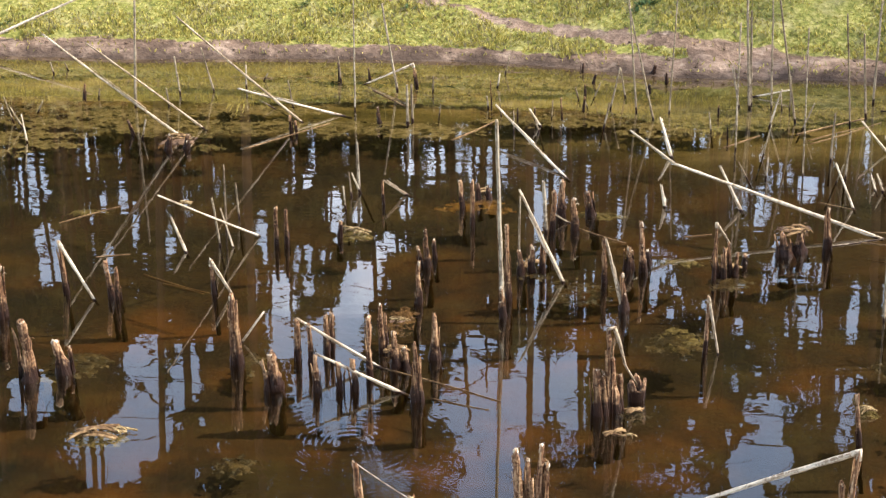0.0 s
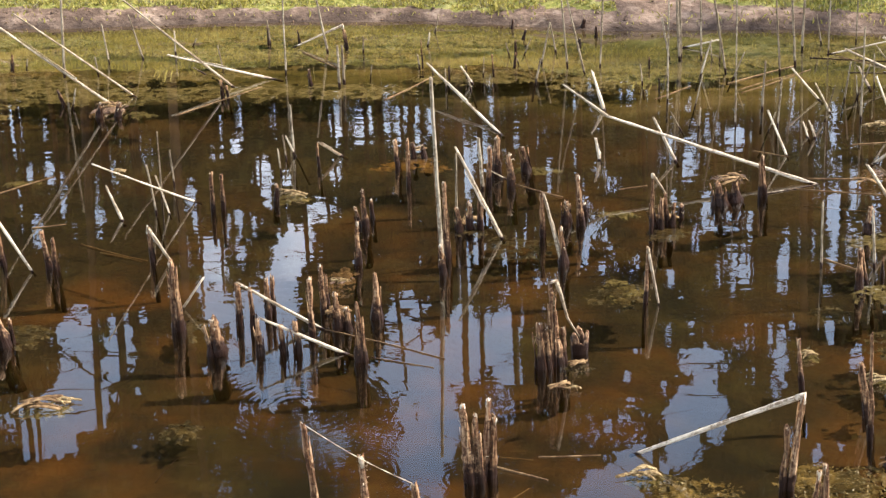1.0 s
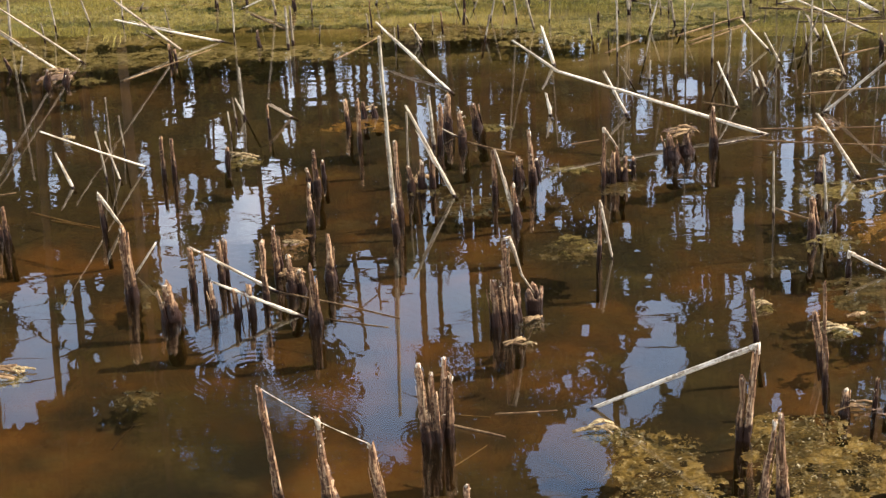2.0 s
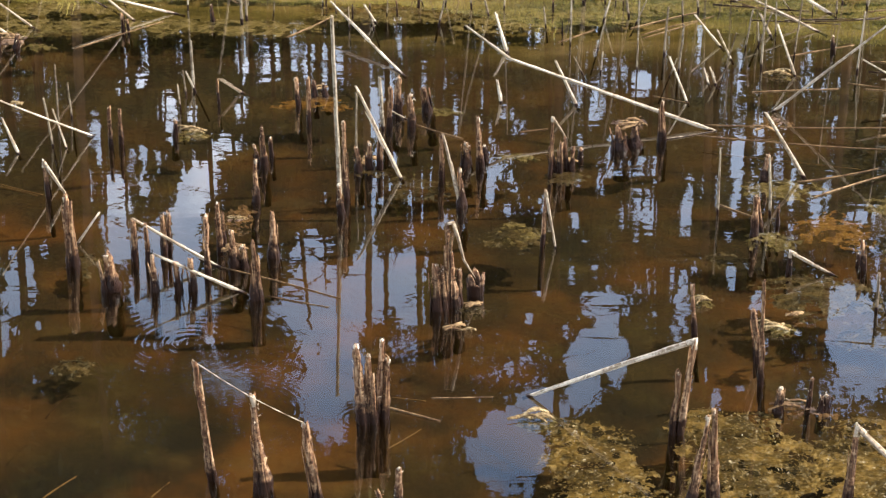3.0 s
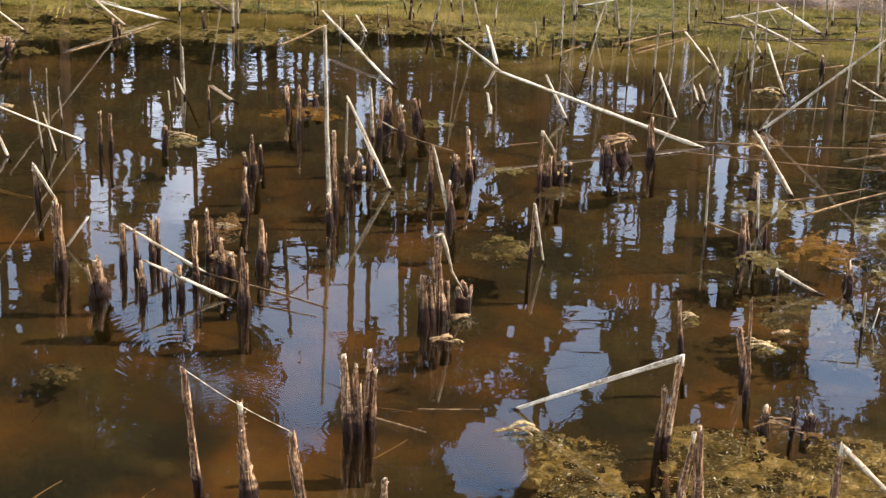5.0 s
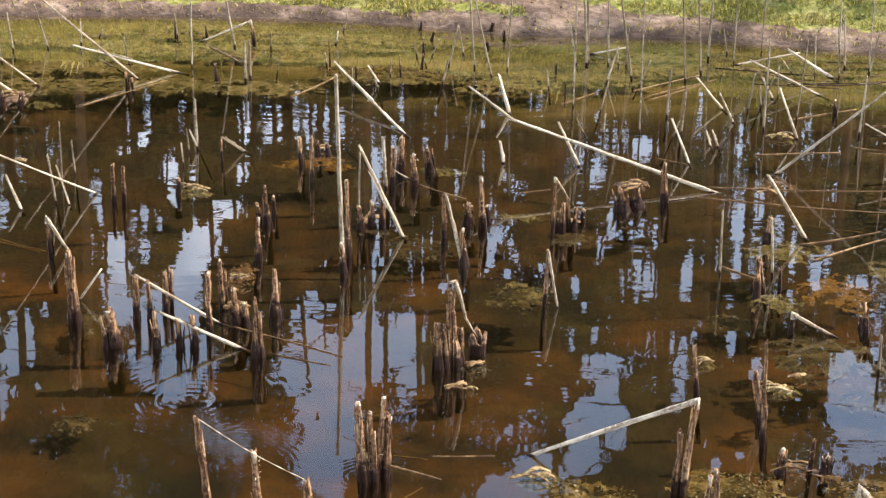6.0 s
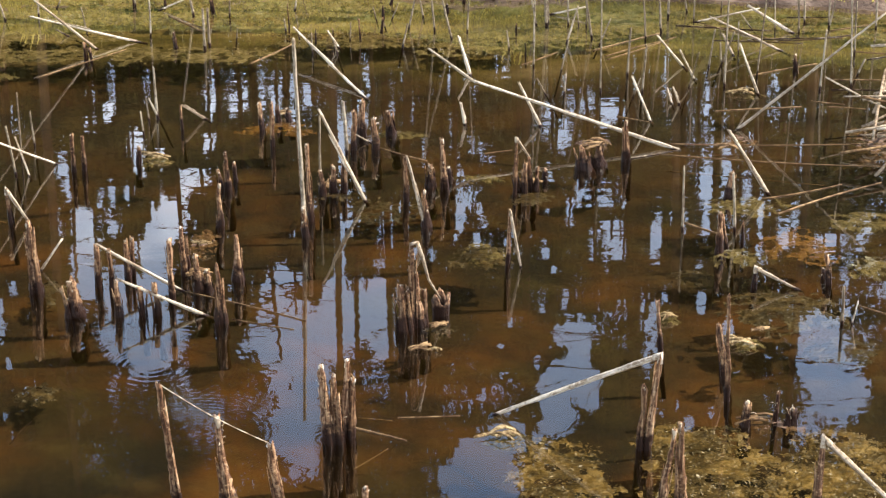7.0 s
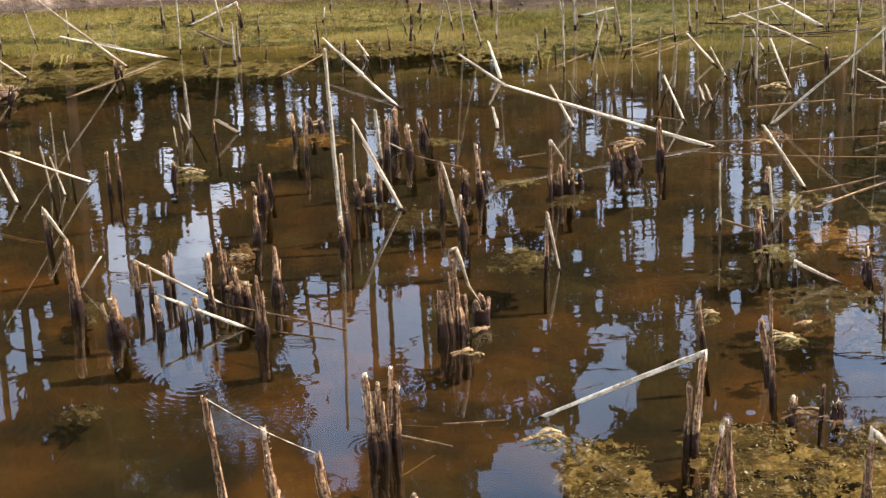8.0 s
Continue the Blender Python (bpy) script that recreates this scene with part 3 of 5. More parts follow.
for i, (bearing, dist, tall, girth, first, spread) in enumerate((
        (-15.3, 22, 15, 0.11, 5.6, 2.6), (-15.0, 26, 16, 0.10, 6.2, 2.4), (-17.6, 21, 14, 0.12, 5.4, 2.7), (-12.7, 19, 14, 0.10, 5.2, 2.4), (-11.3, 24, 16, 0.13, 6.4, 2.6), (-9.9, 17, 13, 0.10, 5.4, 3.6), (-8.1, 20, 4.7, 0.06, 2.4, 1.0),
        (-5.4, 23, 12.5, 0.10, 5.0, 2.4), (-2.4, 18, 14, 0.09, 6.6, 3.4), (-1.7, 25, 16, 0.10, 8, 2.4), (0.2, 22, 16, 0.13, 5.9, 2.6), (3.5, 20, 15, 0.12, 5.4, 2.3),
        (6.4, 24, 16, 0.13, 6.4, 2.6), (7.7, 19, 14, 0.11, 5.2, 2.5), (10.0, 22, 15, 0.13, 5.8, 2.7), (11.2, 18, 13, 0.10, 5.2, 2.4), (14.9, 20, 14, 0.12, 5.4, 2.5), (17.0, 23, 15, 0.14, 5.6, 2.7))):
    pine(*polar(bearing, dist), tall, girth * 0.48, first, 38 if tall > 10 else 20, spread, i + 11, True, 92)
for i, (bearing, tall) in enumerate(((-18.8, 17), (-15.6, 17), (-12.2, 17), (-10.6, 16), (-6.4, 9.0), (-4.4, 8.6), (-0.4, 17), (3.0, 12), (6.9, 15), (8.8, 17), (10.8, 17), (15.6, 17), (18.2, 17))):
    pine(*polar(bearing, 29 + 4 * math.sin(i * 2.1)), tall, 0.085, min(7.6, tall * 0.75), 34, 2.8, i + 41, True, 66)

# unseen pine off to the right, added so its crown shades the bank
pine(5.95, 7.75, 6.2, 0.08, 4.3, 18, 0.7, 131, False, 90)
slim = [pine(*polar(b, d), 8.2, g, f, 12, 1.2, 90 + k, True, 50) for k, (b, d, g, f) in enumerate(((-3.1, 26, 0.06, 6.2), (8.3, 24, 0.075, 6.0)))]
rng = random.Random(15)
for k in range(58):
    far = rng.uniform(25, 40)
    x, y = polar(-19 + 38 * (k + rng.random()) / 58, far)
    s = rng.uniform(0.72, 0.92) * far / 34
    ob = copy_thing(slim[k % 2], Matrix.Translation((x, y, height(x, y) - 0.1)) @ Euler((0, 0, rng.uniform(0, 6.28))).to_matrix().to_4x4())
    ob.scale = (s, s, s)

# slim forest pines whose bare trunks stand close behind the bank
rng = random.Random(25)
for k in range(46):
    far, bearing = rng.uniform(21, 31), -18 + 35 * (k + rng.random()) / 46
    low = 0.72 if -10.3 < bearing < -6.2 else 1.0
    pine(*polar(bearing, far), low * rng.uniform(6.4, 7.6) * far / 26, rng.uniform(0.045, 0.075), low * 5.6 * far / 26, 7, 0.9, 150 + k, True, 34)

# a dense belt of crowns beyond the slim trunks
for k in range(34):
    far = rng.uniform(36, 44)
    pine(*polar(-19 + 37 * (k + rng.random()) / 34, far), rng.uniform(11.2, 13.2) * far / 40, rng.uniform(0.08, 0.12), 7.0 * far / 40, 22, 2.4, 230 + k, True, 60)

models = [pine(*polar(b, d), h, 0.13, f, 22, 2.6, 70 + k, False, 90) for k, (b, d, h, f) in enumerate(((-11.4, 46, 13.6, 7.0), (3.2, 44, 13.0, 6.0), (12.3, 47, 14.4, 8.0)))]
rng = random.Random(5)
for k in range(50):
    bearing, dist = -24 + 48 * (k + rng.random()) / 50, rng.uniform(38, 66)
    x, y = polar(bearing, dist)
    s = rng.uniform(0.62, 0.82) * dist / 48
    ob = copy_thing(models[k % 3], Matrix.Translation((x, y, height(x, y) - 0.1)) @ Euler((0, 0, rng.uniform(0, 6.28))).to_matrix().to_4x4())
    ob.scale = (s, s, s)


# ---- turf on the bank ----
def blades(name, material, count, seed, low, high, place, label, wide=1.0):
    rng = random.Random(seed)
    verts, faces = [], []
    while len(faces) < count:
        x, y = place(rng)
        if inland(x, y) < 0.03 or y > 3 and track(x, y) + 0.8 * noise.noise((x * 13, y * 22, 3)) > 0.45 + (rng.random() < 0.03):
            continue
        z = height(x, y) - 0.004
        a, b, h = rng.uniform(0, math.tau), rng.uniform(0, math.tau), rng.uniform(low, high) * (0.7 + 0.6 * noise.noise((x * 5, y * 5, 8)))
        h = max(h, low * 0.5)
        s = Vector((math.cos(a), math.sin(a), 0)) * rng.uniform(0.0016, 0.0036) * wide
        bend = Vector((math.cos(b), math.sin(b), 0)) * h * rng.uniform(0.1, 0.9)
        p = Vector((x, y, z))
        i = len(verts)
        verts += [p - s, p + s, p + bend * 0.35 + s * 0.8 + Vector((0, 0, h * 0.65)), p + bend + Vector((0, 0, h)), p + bend * 0.35 - s * 0.8 + Vector((0, 0, h * 0.65))]
        faces.append((i, i + 1, i + 2, i + 3, i + 4))
    me = bpy.data.meshes.new(name)
    me.from_pydata(verts, [], faces)
    me.materials.append(material)
    tagged(new(name, me), label, "grass", kind="stuff")


def bank_place(rng):
    x = rng.uniform(-2.3, 2.1)
    return x, shore(x) + 0.03 + 1.3 * rng.random() ** 1.6


blades("grass", GRASS, 70000, 3, 0.008, 0.026, bank_place, "short sunlit green grass on the pond bank")
blades("dry_grass", DRY_GRASS, 26000, 4, 0.006, 0.026, bank_place, "straw-coloured dead grass among the turf")


def near_place(rng):
    x = rng.gauss(0, 2.2)
    return x, 1.32 - abs(rng.gauss(0, 1.7))


blades("grass", GRASS, 34000, 6, 0.03, 0.09, near_place, "longer green grass on the near bank", 1.8)


# ---- reeds ----
def rooted(x, y, dx, dy, h):
    """The depth to which a stalk with that lean goes on under water, along its own line: a factor of its height."""
    return min(1.5, max(0.02, -height(x, y) + 0.01) / max(h, 0.02))


def stalk_mesh(length, below, r, flare, rng, rough=0.1, ragged=0.006, taper=0.18):
    """A broken stalk: swollen at its foot, narrowing upward, with knots and a wandering axis."""
    bm = bmesh.new()
    total = length + below
    n = max(7, min(40, int(total / 0.010)))
    pts, radii = [], []
    seed = rng.uniform(0, 90)
    for i in range(n):
        z = -below + total * i / (n - 1)
        up = max(0.0, z / length)
        wander = r * (0.25 + rough * 1.6)
        pts.append((wander * noise.noise((z * 22, seed, 0)), wander * noise.noise((z * 22, seed, 9)), z))
        knot = 1 + (0.10 + rough) * noise.noise((z * 75, seed, 4)) + rough * 0.8 * noise.noise((z * 190, seed, 7))
        radii.append(r * (1 + flare * math.exp(-((up - 0.1) / 0.28) ** 2)) * (1 - taper * up) * knot)
    tube(bm, pts, radii, 8, rough * 0.6, ragged, rng)
    return bm


def fray_mesh(length, r, count, rng):
    """Short torn fibres that stand off the stalk along its height."""
    bm = bmesh.new()
    for _ in range(count):
        a, z = rng.uniform(0, math.tau), length * rng.uniform(0.25, 0.98)
        out, side = Vector((math.cos(a), math.sin(a), 0)), Vector((-math.sin(a), math.cos(a), 0))
        p = out * r * 0.75 + Vector((0, 0, z))
        tip = p + out * rng.uniform(0.001, 0.0045) + side * rng.gauss(0, 0.002) + Vector((0, 0, rng.gauss(0.002, 0.004)))
        w = rng.uniform(0.0006, 0.0016)
        v = [bm.verts.new(q) for q in (p - side * w, p + side * w, p + Vector((0, 0, w * 2.5)), tip)]
        for q in ((0, 1, 3), (1, 2, 3), (2, 0, 3), (0, 2, 1)):
            bm.faces.new([v[k] for k in q])
    return bm


def sheath_mesh(length, below, r, start, arc, top, splay, rng, lean_in=0.0):
    """A strip of leaf sheath that hugs the stalk and frays outward at its torn upper end."""
    bm = bmesh.new()
    rows, cols = 6, 4
    skin = []
    for i in range(rows + 1):
        f = i / rows
        z = -below * 0.3 + (length * top + below * 0.3) * f
        wide = arc * (1 - 0.75 * f ** 2)
        out = r * (1.10 + 0.35 * math.exp(-((f - 0.12) / 0.3) ** 2)) * (1 - lean_in * f) + splay * f ** 4
        row = []
        for k in range(cols + 1):
            a = start + wide * (k / cols - 0.5)
            e = rng.uniform(-0.006, 0.006) if i == rows else rng.uniform(-0.001, 0.001)
            o = out * rng.uniform(0.93, 1.09)
            row.append((Vector((math.cos(a) * o, math.sin(a) * o, z + e)), Vector((math.cos(a), math.sin(a), 0))))
        skin.append(row)
    t = max(0.0008, r * 0.12)
    outer = [[bm.verts.new(p + n * t) for p, n in row] for row in skin]
    inner = [[bm.verts.new(p) for p, n in row] for row in skin]
    for i in range(rows):
        for k in range(cols):
            bm.faces.new((outer[i][k], outer[i][k + 1], outer[i + 1][k + 1], outer[i + 1][k]))
            bm.faces.new((inner[i][k + 1], inner[i][k], inner[i + 1][k], inner[i + 1][k + 1]))
        bm.faces.new((inner[i][0], outer[i][0], outer[i + 1][0], inner[i + 1][0]))
        bm.faces.new((outer[i][cols], inner[i][cols], inner[i + 1][cols], outer[i + 1][cols]))
    for k in range(cols):
        bm.faces.new((outer[rows][k], outer[rows][k + 1], inner[rows][k + 1], inner[rows][k]))
    return bm


COUNT = [0]


def stalk_thing(name, x, y, dx, dy, h, r, flare, sheaths, material, label, group, ragged=0.006, rough=0.1, taper=0.18):
    COUNT[0] += 1
    rng = random.Random(COUNT[0] * 7 + 1)
    thing = new(name)
    way = Vector((dx, dy, h))
    thing.matrix_basis = Matrix.Translation((x, y, 0)) @ upright_frame(way)
    length = way.length
    below = length * rooted(x, y, dx, dy, h)
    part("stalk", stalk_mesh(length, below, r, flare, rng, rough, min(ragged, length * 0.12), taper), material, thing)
    for k in range(sheaths):
        a = math.tau * (k + rng.random() * 0.8) / max(1, sheaths)
        part("sheath", sheath_mesh(length, below, r * (1 + 0.6 * flare), a, rng.uniform(0.7, 1.7), rng.uniform(0.3, 0.98), r * rng.uniform(0.0, 0.8), rng, taper),
             REED_SHEATH, thing)
    return tagged(thing, label, "reed", group)


def stub(x, y, dx, dy, h, r):
    pick = random.Random(int(x * 1000) * 31 + int(y * 1000))
    if y > 5.3:
        r *= 0.65
    big = r > 0.0062
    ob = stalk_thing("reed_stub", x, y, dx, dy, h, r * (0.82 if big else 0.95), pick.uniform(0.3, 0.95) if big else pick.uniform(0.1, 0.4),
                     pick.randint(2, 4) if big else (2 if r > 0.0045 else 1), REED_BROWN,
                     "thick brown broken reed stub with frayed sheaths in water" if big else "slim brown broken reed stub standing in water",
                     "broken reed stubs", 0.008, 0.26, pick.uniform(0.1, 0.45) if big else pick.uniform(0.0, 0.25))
    top = Vector((dx, dy, h)).length
    if r > 0.0045:
        bm = bmesh.new()
        tube(bm, [(0, 0, top * 0.9), (0, 0, top - 0.001), (r * pick.uniform(-0.25, 0.25), r * pick.uniform(-0.25, 0.25), top + pick.uniform(-0.001, 0.002))],
             [r * 0.4, r * 0.5, r * 0.4], 7, 0.35, 0.0035, pick)
        part("pith", bm, REED_PALE, ob, "pale torn pith at the break")
    if y < 5:
        part("fray", fray_mesh(top, r * 0.8, pick.randint(5, 12) if big else 4, pick), REED_SHEATH if pick.random() < 0.7 else REED_PALE, ob, "frayed skin along the stalk")
    for k in range(pick.randint(0, 2) if big else int(pick.random() < 0.3)):
        part("frayed_leaf", ribbon(Vector((dx, dy, h)).length * pick.uniform(0.55, 1.0), r, pick), REED_PALE if pick.random() < 0.5 else REED_SHEATH, ob, "torn strip of dry leaf")
    return ob


def ribbon(z, r, rng):
    """A torn leaf strip that leaves the stalk at height z and curls away."""
    bm = bmesh.new()
    a = rng.uniform(0, math.tau)
    out, side = Vector((math.cos(a), math.sin(a), 0)), Vector((-math.sin(a), math.cos(a), 0))
    length, wide, curl = rng.uniform(0.007, 0.018), rng.uniform(0.0008, 0.0018), rng.uniform(-1.0, 1.1)
    p, ang, rows = out * r * 0.7 + Vector((0, 0, z - 0.01)), 1.35, []
    for i in range(7):
        f = i / 6
        w = side * wide * (1 - 0.7 * f)
        up = Vector((0, 0, 0.0007))
        rows.append([bm.verts.new(q) for q in (p - w, p + w, p + w + up + out * 0.0006, p - w + up + out * 0.0006)])
        p = p + (out * math.cos(ang) + Vector((0, 0, math.sin(ang)))) * length / 6
        ang -= (1.2 - curl) * 0.3
    for q, t in zip(rows, rows[1:]):
        for k in range(4):
            bm.faces.new((q[k], q[(k + 1) % 4], t[(k + 1) % 4], t[k]))
    bm.faces.new(rows[-1])
    return bm


def stump(x, y, dx, dy, h, r):
    return stalk_thing("reed_stub", x, y, dx, dy, h, r * 0.85, 0.95, 5, REED_BROWN, "flared dark reed stump with a frayed top in water", "broken reed stubs",
                       0.006, 0.12, 0.45)


def stem(x, y, dx, dy, h, r):
    return stalk_thing("upright_reed", x, y, dx, dy, h, r * 0.82, 0.1, 0, REED_GREY, "thin upright grey-brown dead reed in water", "upright thin reeds", 0.003, 0.06)


def tall_stem(x, y, dx, dy, h, r):
    return stalk_thing("upright_reed", x, y, dx, dy, h, r * (0.8 if y < 5 else 0.55), 0.15, 1 if y < 5 else 0, REED_GREY, "tall upright weathered dead reed in water", "upright thin reeds", 0.004, 0.05)


def cane(r, length, rng, sag=0.0):
    """A bleached length of cane along z, with nodes."""
    bm = bmesh.new()
    n = max(6, int(length / 0.025))
    pts, radii = [], []
    for i in range(n + 1):
        f = i / n
        pts.append((sag * math.sin(math.pi * f), 0, length * f))
        radii.append(r * (1 - 0.36 * f) * (1.12 if i % 4 == 2 else 1.0))
    tube(bm, pts, radii, 8, 0.05, min(0.006, r * 1.5), rng)
    return bm


def fallen(x, y, dx, dy, dz, r):
    """A broken cane that leans out of the water from (x, y)."""
    COUNT[0] += 1
    rng = random.Random(COUNT[0] * 5 + 2)
    way = Vector((dx, dy, max(dz, 0.01)))
    thing = new("leaning_reed")
    thing.matrix_basis = Matrix.Translation((x, y, 0)) @ upright_frame(way)
    below = min(0.03, 0.012 * way.length / max(0.02, dz))
    bm = cane(r * 0.78, way.length + below, rng, rng.uniform(-1, 1) * 0.004 * way.length)
    part("stalk", bm, REED_PALE, thing, at=pose(0, 0, -below))
    if r > 0.0042 and rng.random() < 0.5:
        part("sheath", sheath_mesh(way.length * 0.4, 0, r * 0.72, rng.uniform(0, 6), 1.4, 1.0, r * 0.3, rng), REED_PALE, thing, at=pose(0, 0, way.length * rng.uniform(0.1, 0.45)))
    return tagged(thing, "sun-bleached straw-coloured reed leaning out of the water", "reed", "leaning broken reeds")


def bent(x, y, ex, ey, ez, tx, ty, tz, r):
    """A reed snapped at (ex, ey, ez): a standing stalk and a bleached top that falls to (tx, ty, tz)."""
    COUNT[0] += 1
    rng = random.Random(COUNT[0] * 5 + 3)
    thing = new("snapped_reed")
    thing.location = (x, y, 0)
    up = Vector((ex - x, ey - y, ez))
    part("stalk", stalk_mesh(up.length, up.length * rooted(x, y, up.x, up.y, ez), r * 0.9, 0.25, rng), REED_BROWN, thing, at=upright_frame(up))
    for k in range(2 if r > 0.004 else 1):
        part("sheath", sheath_mesh(up.length, 0.02, r, rng.uniform(0, 6), 1.5, rng.uniform(0.6, 1), r * 0.4, rng), REED_SHEATH, thing, at=upright_frame(up))
    fall = Vector((tx - ex, ty - ey, tz - ez))
    far = fall * (1 + 0.012 / fall.length)
    part("broken_top", cane(r * 0.84, far.length, rng, 0.003 * far.length), REED_PALE, thing, "bleached broken-off top, bent down to the water",
         at=Matrix.Translation(up) @ upright_frame(far))
    bm = bmesh.new()
    tube(bm, [up - up.normalized() * r * 2.5, up + Vector((0, 0, r * 0.25)), up + fall.normalized() * r * 2.5], [r * 0.95, r * 1.18, r * 1.0], 8, 0.12, 0, rng)
    part("fold", bm, REED_PALE, thing, "crushed fibres at the break")
    return tagged(thing, "snapped reed, brown stalk with its bleached top in the water", "reed", "leaning broken reeds")


def kinked(x, y, kx, ky, kz, tx, ty, tz, r):
    """A long leaning cane with a kink at (kx, ky, kz) and a thinner tip."""
    COUNT[0] += 1
    rng = random.Random(COUNT[0] * 5 + 4)
    thing = new("leaning_reed")
    thing.location = (x, y, 0)
    a, b = Vector((kx - x, ky - y, kz)), Vector((tx - x, ty - y, tz))
    part("stalk", cane(r, a.length * 1.03, rng), REED_PALE, thing, at=Matrix.Translation(a * -0.02) @ upright_frame(a))
    part("broken_top", cane(r * 0.8, (b - a).length, rng), REED_GREY, thing, "thinner greyed tip beyond a kink", at=Matrix.Translation(a) @ upright_frame(b - a))
    return tagged(thing, "long sun-bleached kinked reed leaning over the water", "reed", "leaning broken reeds")


def hooked(x, y, ex, ey, ez, tx, ty, tz, r):
    """A stalk whose top curls over and hangs as a torn strip."""
    COUNT[0] += 1
    rng = random.Random(COUNT[0])
    thing = new("hooked_reed")
    thing.location = (x, y, 0)
    up = Vector((ex - x, ey - y, ez))
    part("stalk", stalk_mesh(up.length * 0.97, 0.14, r, 0.3, rng), REED_BROWN, thing, at=upright_frame(up))
    for k in range(3):
        part("sheath", sheath_mesh(up.length, 0.03, r * 1.1, k * 2.1, 1.6, rng.uniform(0.5, 0.95), r * 0.5, rng), REED_SHEATH, thing, at=upright_frame(up))
    end = Vector((tx - x, ty - y, tz))
    pts = [up * 0.9, up, up + Vector((0.010, -0.002, 0.004)), up.lerp(end, 0.25) + Vector((0.006, 0, 0.004)), up.lerp(end, 0.62) + Vector((-0.002, 0, -0.003)), end]
    bm = bmesh.new()
    tube(bm, pts, [r * 0.8, r * 0.85, r * 0.8, r * 0.62, r * 0.5, r * 0.35], 7, 0.12, 0.003, rng)
    part("hanging_top", bm, REED_PALE, thing, "pale curled-over top hanging down")
    return tagged(thing, "brown reed stub with its pale top curled over", "reed", "broken reed stubs")


stub(-1.110, 3.695, -0.009, -0.003, 0.120, 0.0136)
stub(-1.055, 3.732, -0.011, -0.003, 0.067, 0.0136)
stub(-1.040, 3.747, -0.003, -0.001, 0.049, 0.0051)
stub(-1.258, 4.020, 0.001, 0.000, 0.117, 0.0092)
bent(-1.156, 4.167, -1.166, 4.164, 0.118, -1.086, 4.129, 0.000, 0.0050)
stub(-1.053, 4.148, -0.008, -0.002, 0.085, 0.0056)
stub(-1.035, 4.139, -0.005, -0.001, 0.069, 0.0056)
fallen(-0.948, 4.445, -0.040, 0.044, 0.067, 0.0052)
stem(-0.878, 4.495, -0.014, -0.003, 0.118, 0.0033)
fallen(-0.846, 4.485, -0.031, 0.028, 0.084, 0.0033)
stem(-0.885, 4.615, 0.000, 0.000, 0.157, 0.0027)
stem(-0.869, 4.700, -0.005, -0.001, 0.086, 0.0027)
fallen(-0.797, 4.567, -0.161, -0.337, 0.208, 0.0033)
fallen(-1.140, 5.364, -0.256, -0.383, 0.376, 0.0046)
fallen(-1.098, 5.453, -0.241, -0.282, 0.309, 0.0039)
fallen(-0.835, 5.528, -0.286, -0.236, 0.350, 0.0047)
fallen(-0.731, 5.596, -0.284, -0.047, 0.088, 0.0048)
bent(-0.834, 4.178, -0.839, 4.177, 0.079, -0.794, 4.180, 0.000, 0.0049)
stub(-0.719, 3.799, -0.007, -0.001, 0.146, 0.0079)
fallen(-0.728, 3.908, 0.046, 0.008, 0.065, 0.0035)
stub(-0.625, 3.678, -0.006, -0.001, 0.071, 0.0121)
stub(-0.599, 3.820, -0.001, 0.000, 0.088, 0.0057)
stub(-0.571, 3.813, -0.003, 0.000, 0.080, 0.0051)
stub(-0.540, 3.674, -0.003, 0.000, 0.072, 0.0071)
stub(-0.547, 3.867, -0.001, 0.000, 0.079, 0.0057)
stub(-0.539, 3.882, 0.002, 0.000, 0.079, 0.0052)
stub(-0.495, 3.677, -0.002, 0.000, 0.056, 0.0060)
stub(-0.468, 3.678, -0.004, -0.001, 0.062, 0.0061)
stub(-0.445, 3.748, -0.002, 0.000, 0.125, 0.0056)
stub(-0.434, 3.873, -0.004, 0.000, 0.103, 0.0051)
stub(-0.430, 3.903, -0.002, 0.000, 0.071, 0.0040)
stub(-0.399, 3.793, -0.004, 0.000, 0.076, 0.0090)
stub(-0.379, 3.794, -0.004, 0.000, 0.043, 0.0078)
stump(-0.343, 3.639, -0.004, 0.000, 0.117, 0.0081)
stump(-0.325, 3.849, -0.001, 0.000, 0.095, 0.0079)
fallen(-0.434, 3.797, -0.165, 0.029, 0.088, 0.0051)
fallen(-0.376, 3.672, -0.164, 0.005, 0.075, 0.0049)
stub(-0.387, 4.152, 0.002, 0.000, 0.093, 0.0073)
stub(-0.402, 4.388, -0.008, -0.001, 0.045, 0.0051)
stub(-0.386, 4.382, -0.005, 0.000, 0.087, 0.0063)
stub(-0.375, 4.446, -0.003, 0.000, 0.041, 0.0051)
stub(-0.749, 4.514, -0.001, 0.000, 0.088, 0.0053)
stub(-0.725, 4.516, -0.001, 0.000, 0.082, 0.0046)
stem(-0.604, 4.925, -0.003, 0.000, 0.124, 0.0035)
stem(-0.618, 4.879, -0.006, -0.001, 0.062, 0.0028)
stem(-0.598, 4.903, -0.021, -0.003, 0.052, 0.0035)
stem(-0.619, 4.769, -0.004, -0.001, 0.061, 0.0027)
stub(-0.608, 4.570, 0.001, 0.000, 0.039, 0.0060)
fallen(-0.482, 4.895, -0.052, -0.041, 0.049, 0.0049)
stub(-0.531, 4.817, -0.003, 0.000, 0.058, 0.0035)
stub(-0.338, 4.805, -0.006, 0.000, 0.068, 0.0055)
stub(-0.304, 4.680, -0.001, 0.000, 0.106, 0.0047)
stub(-0.301, 4.873, -0.003, 0.000, 0.038, 0.0070)
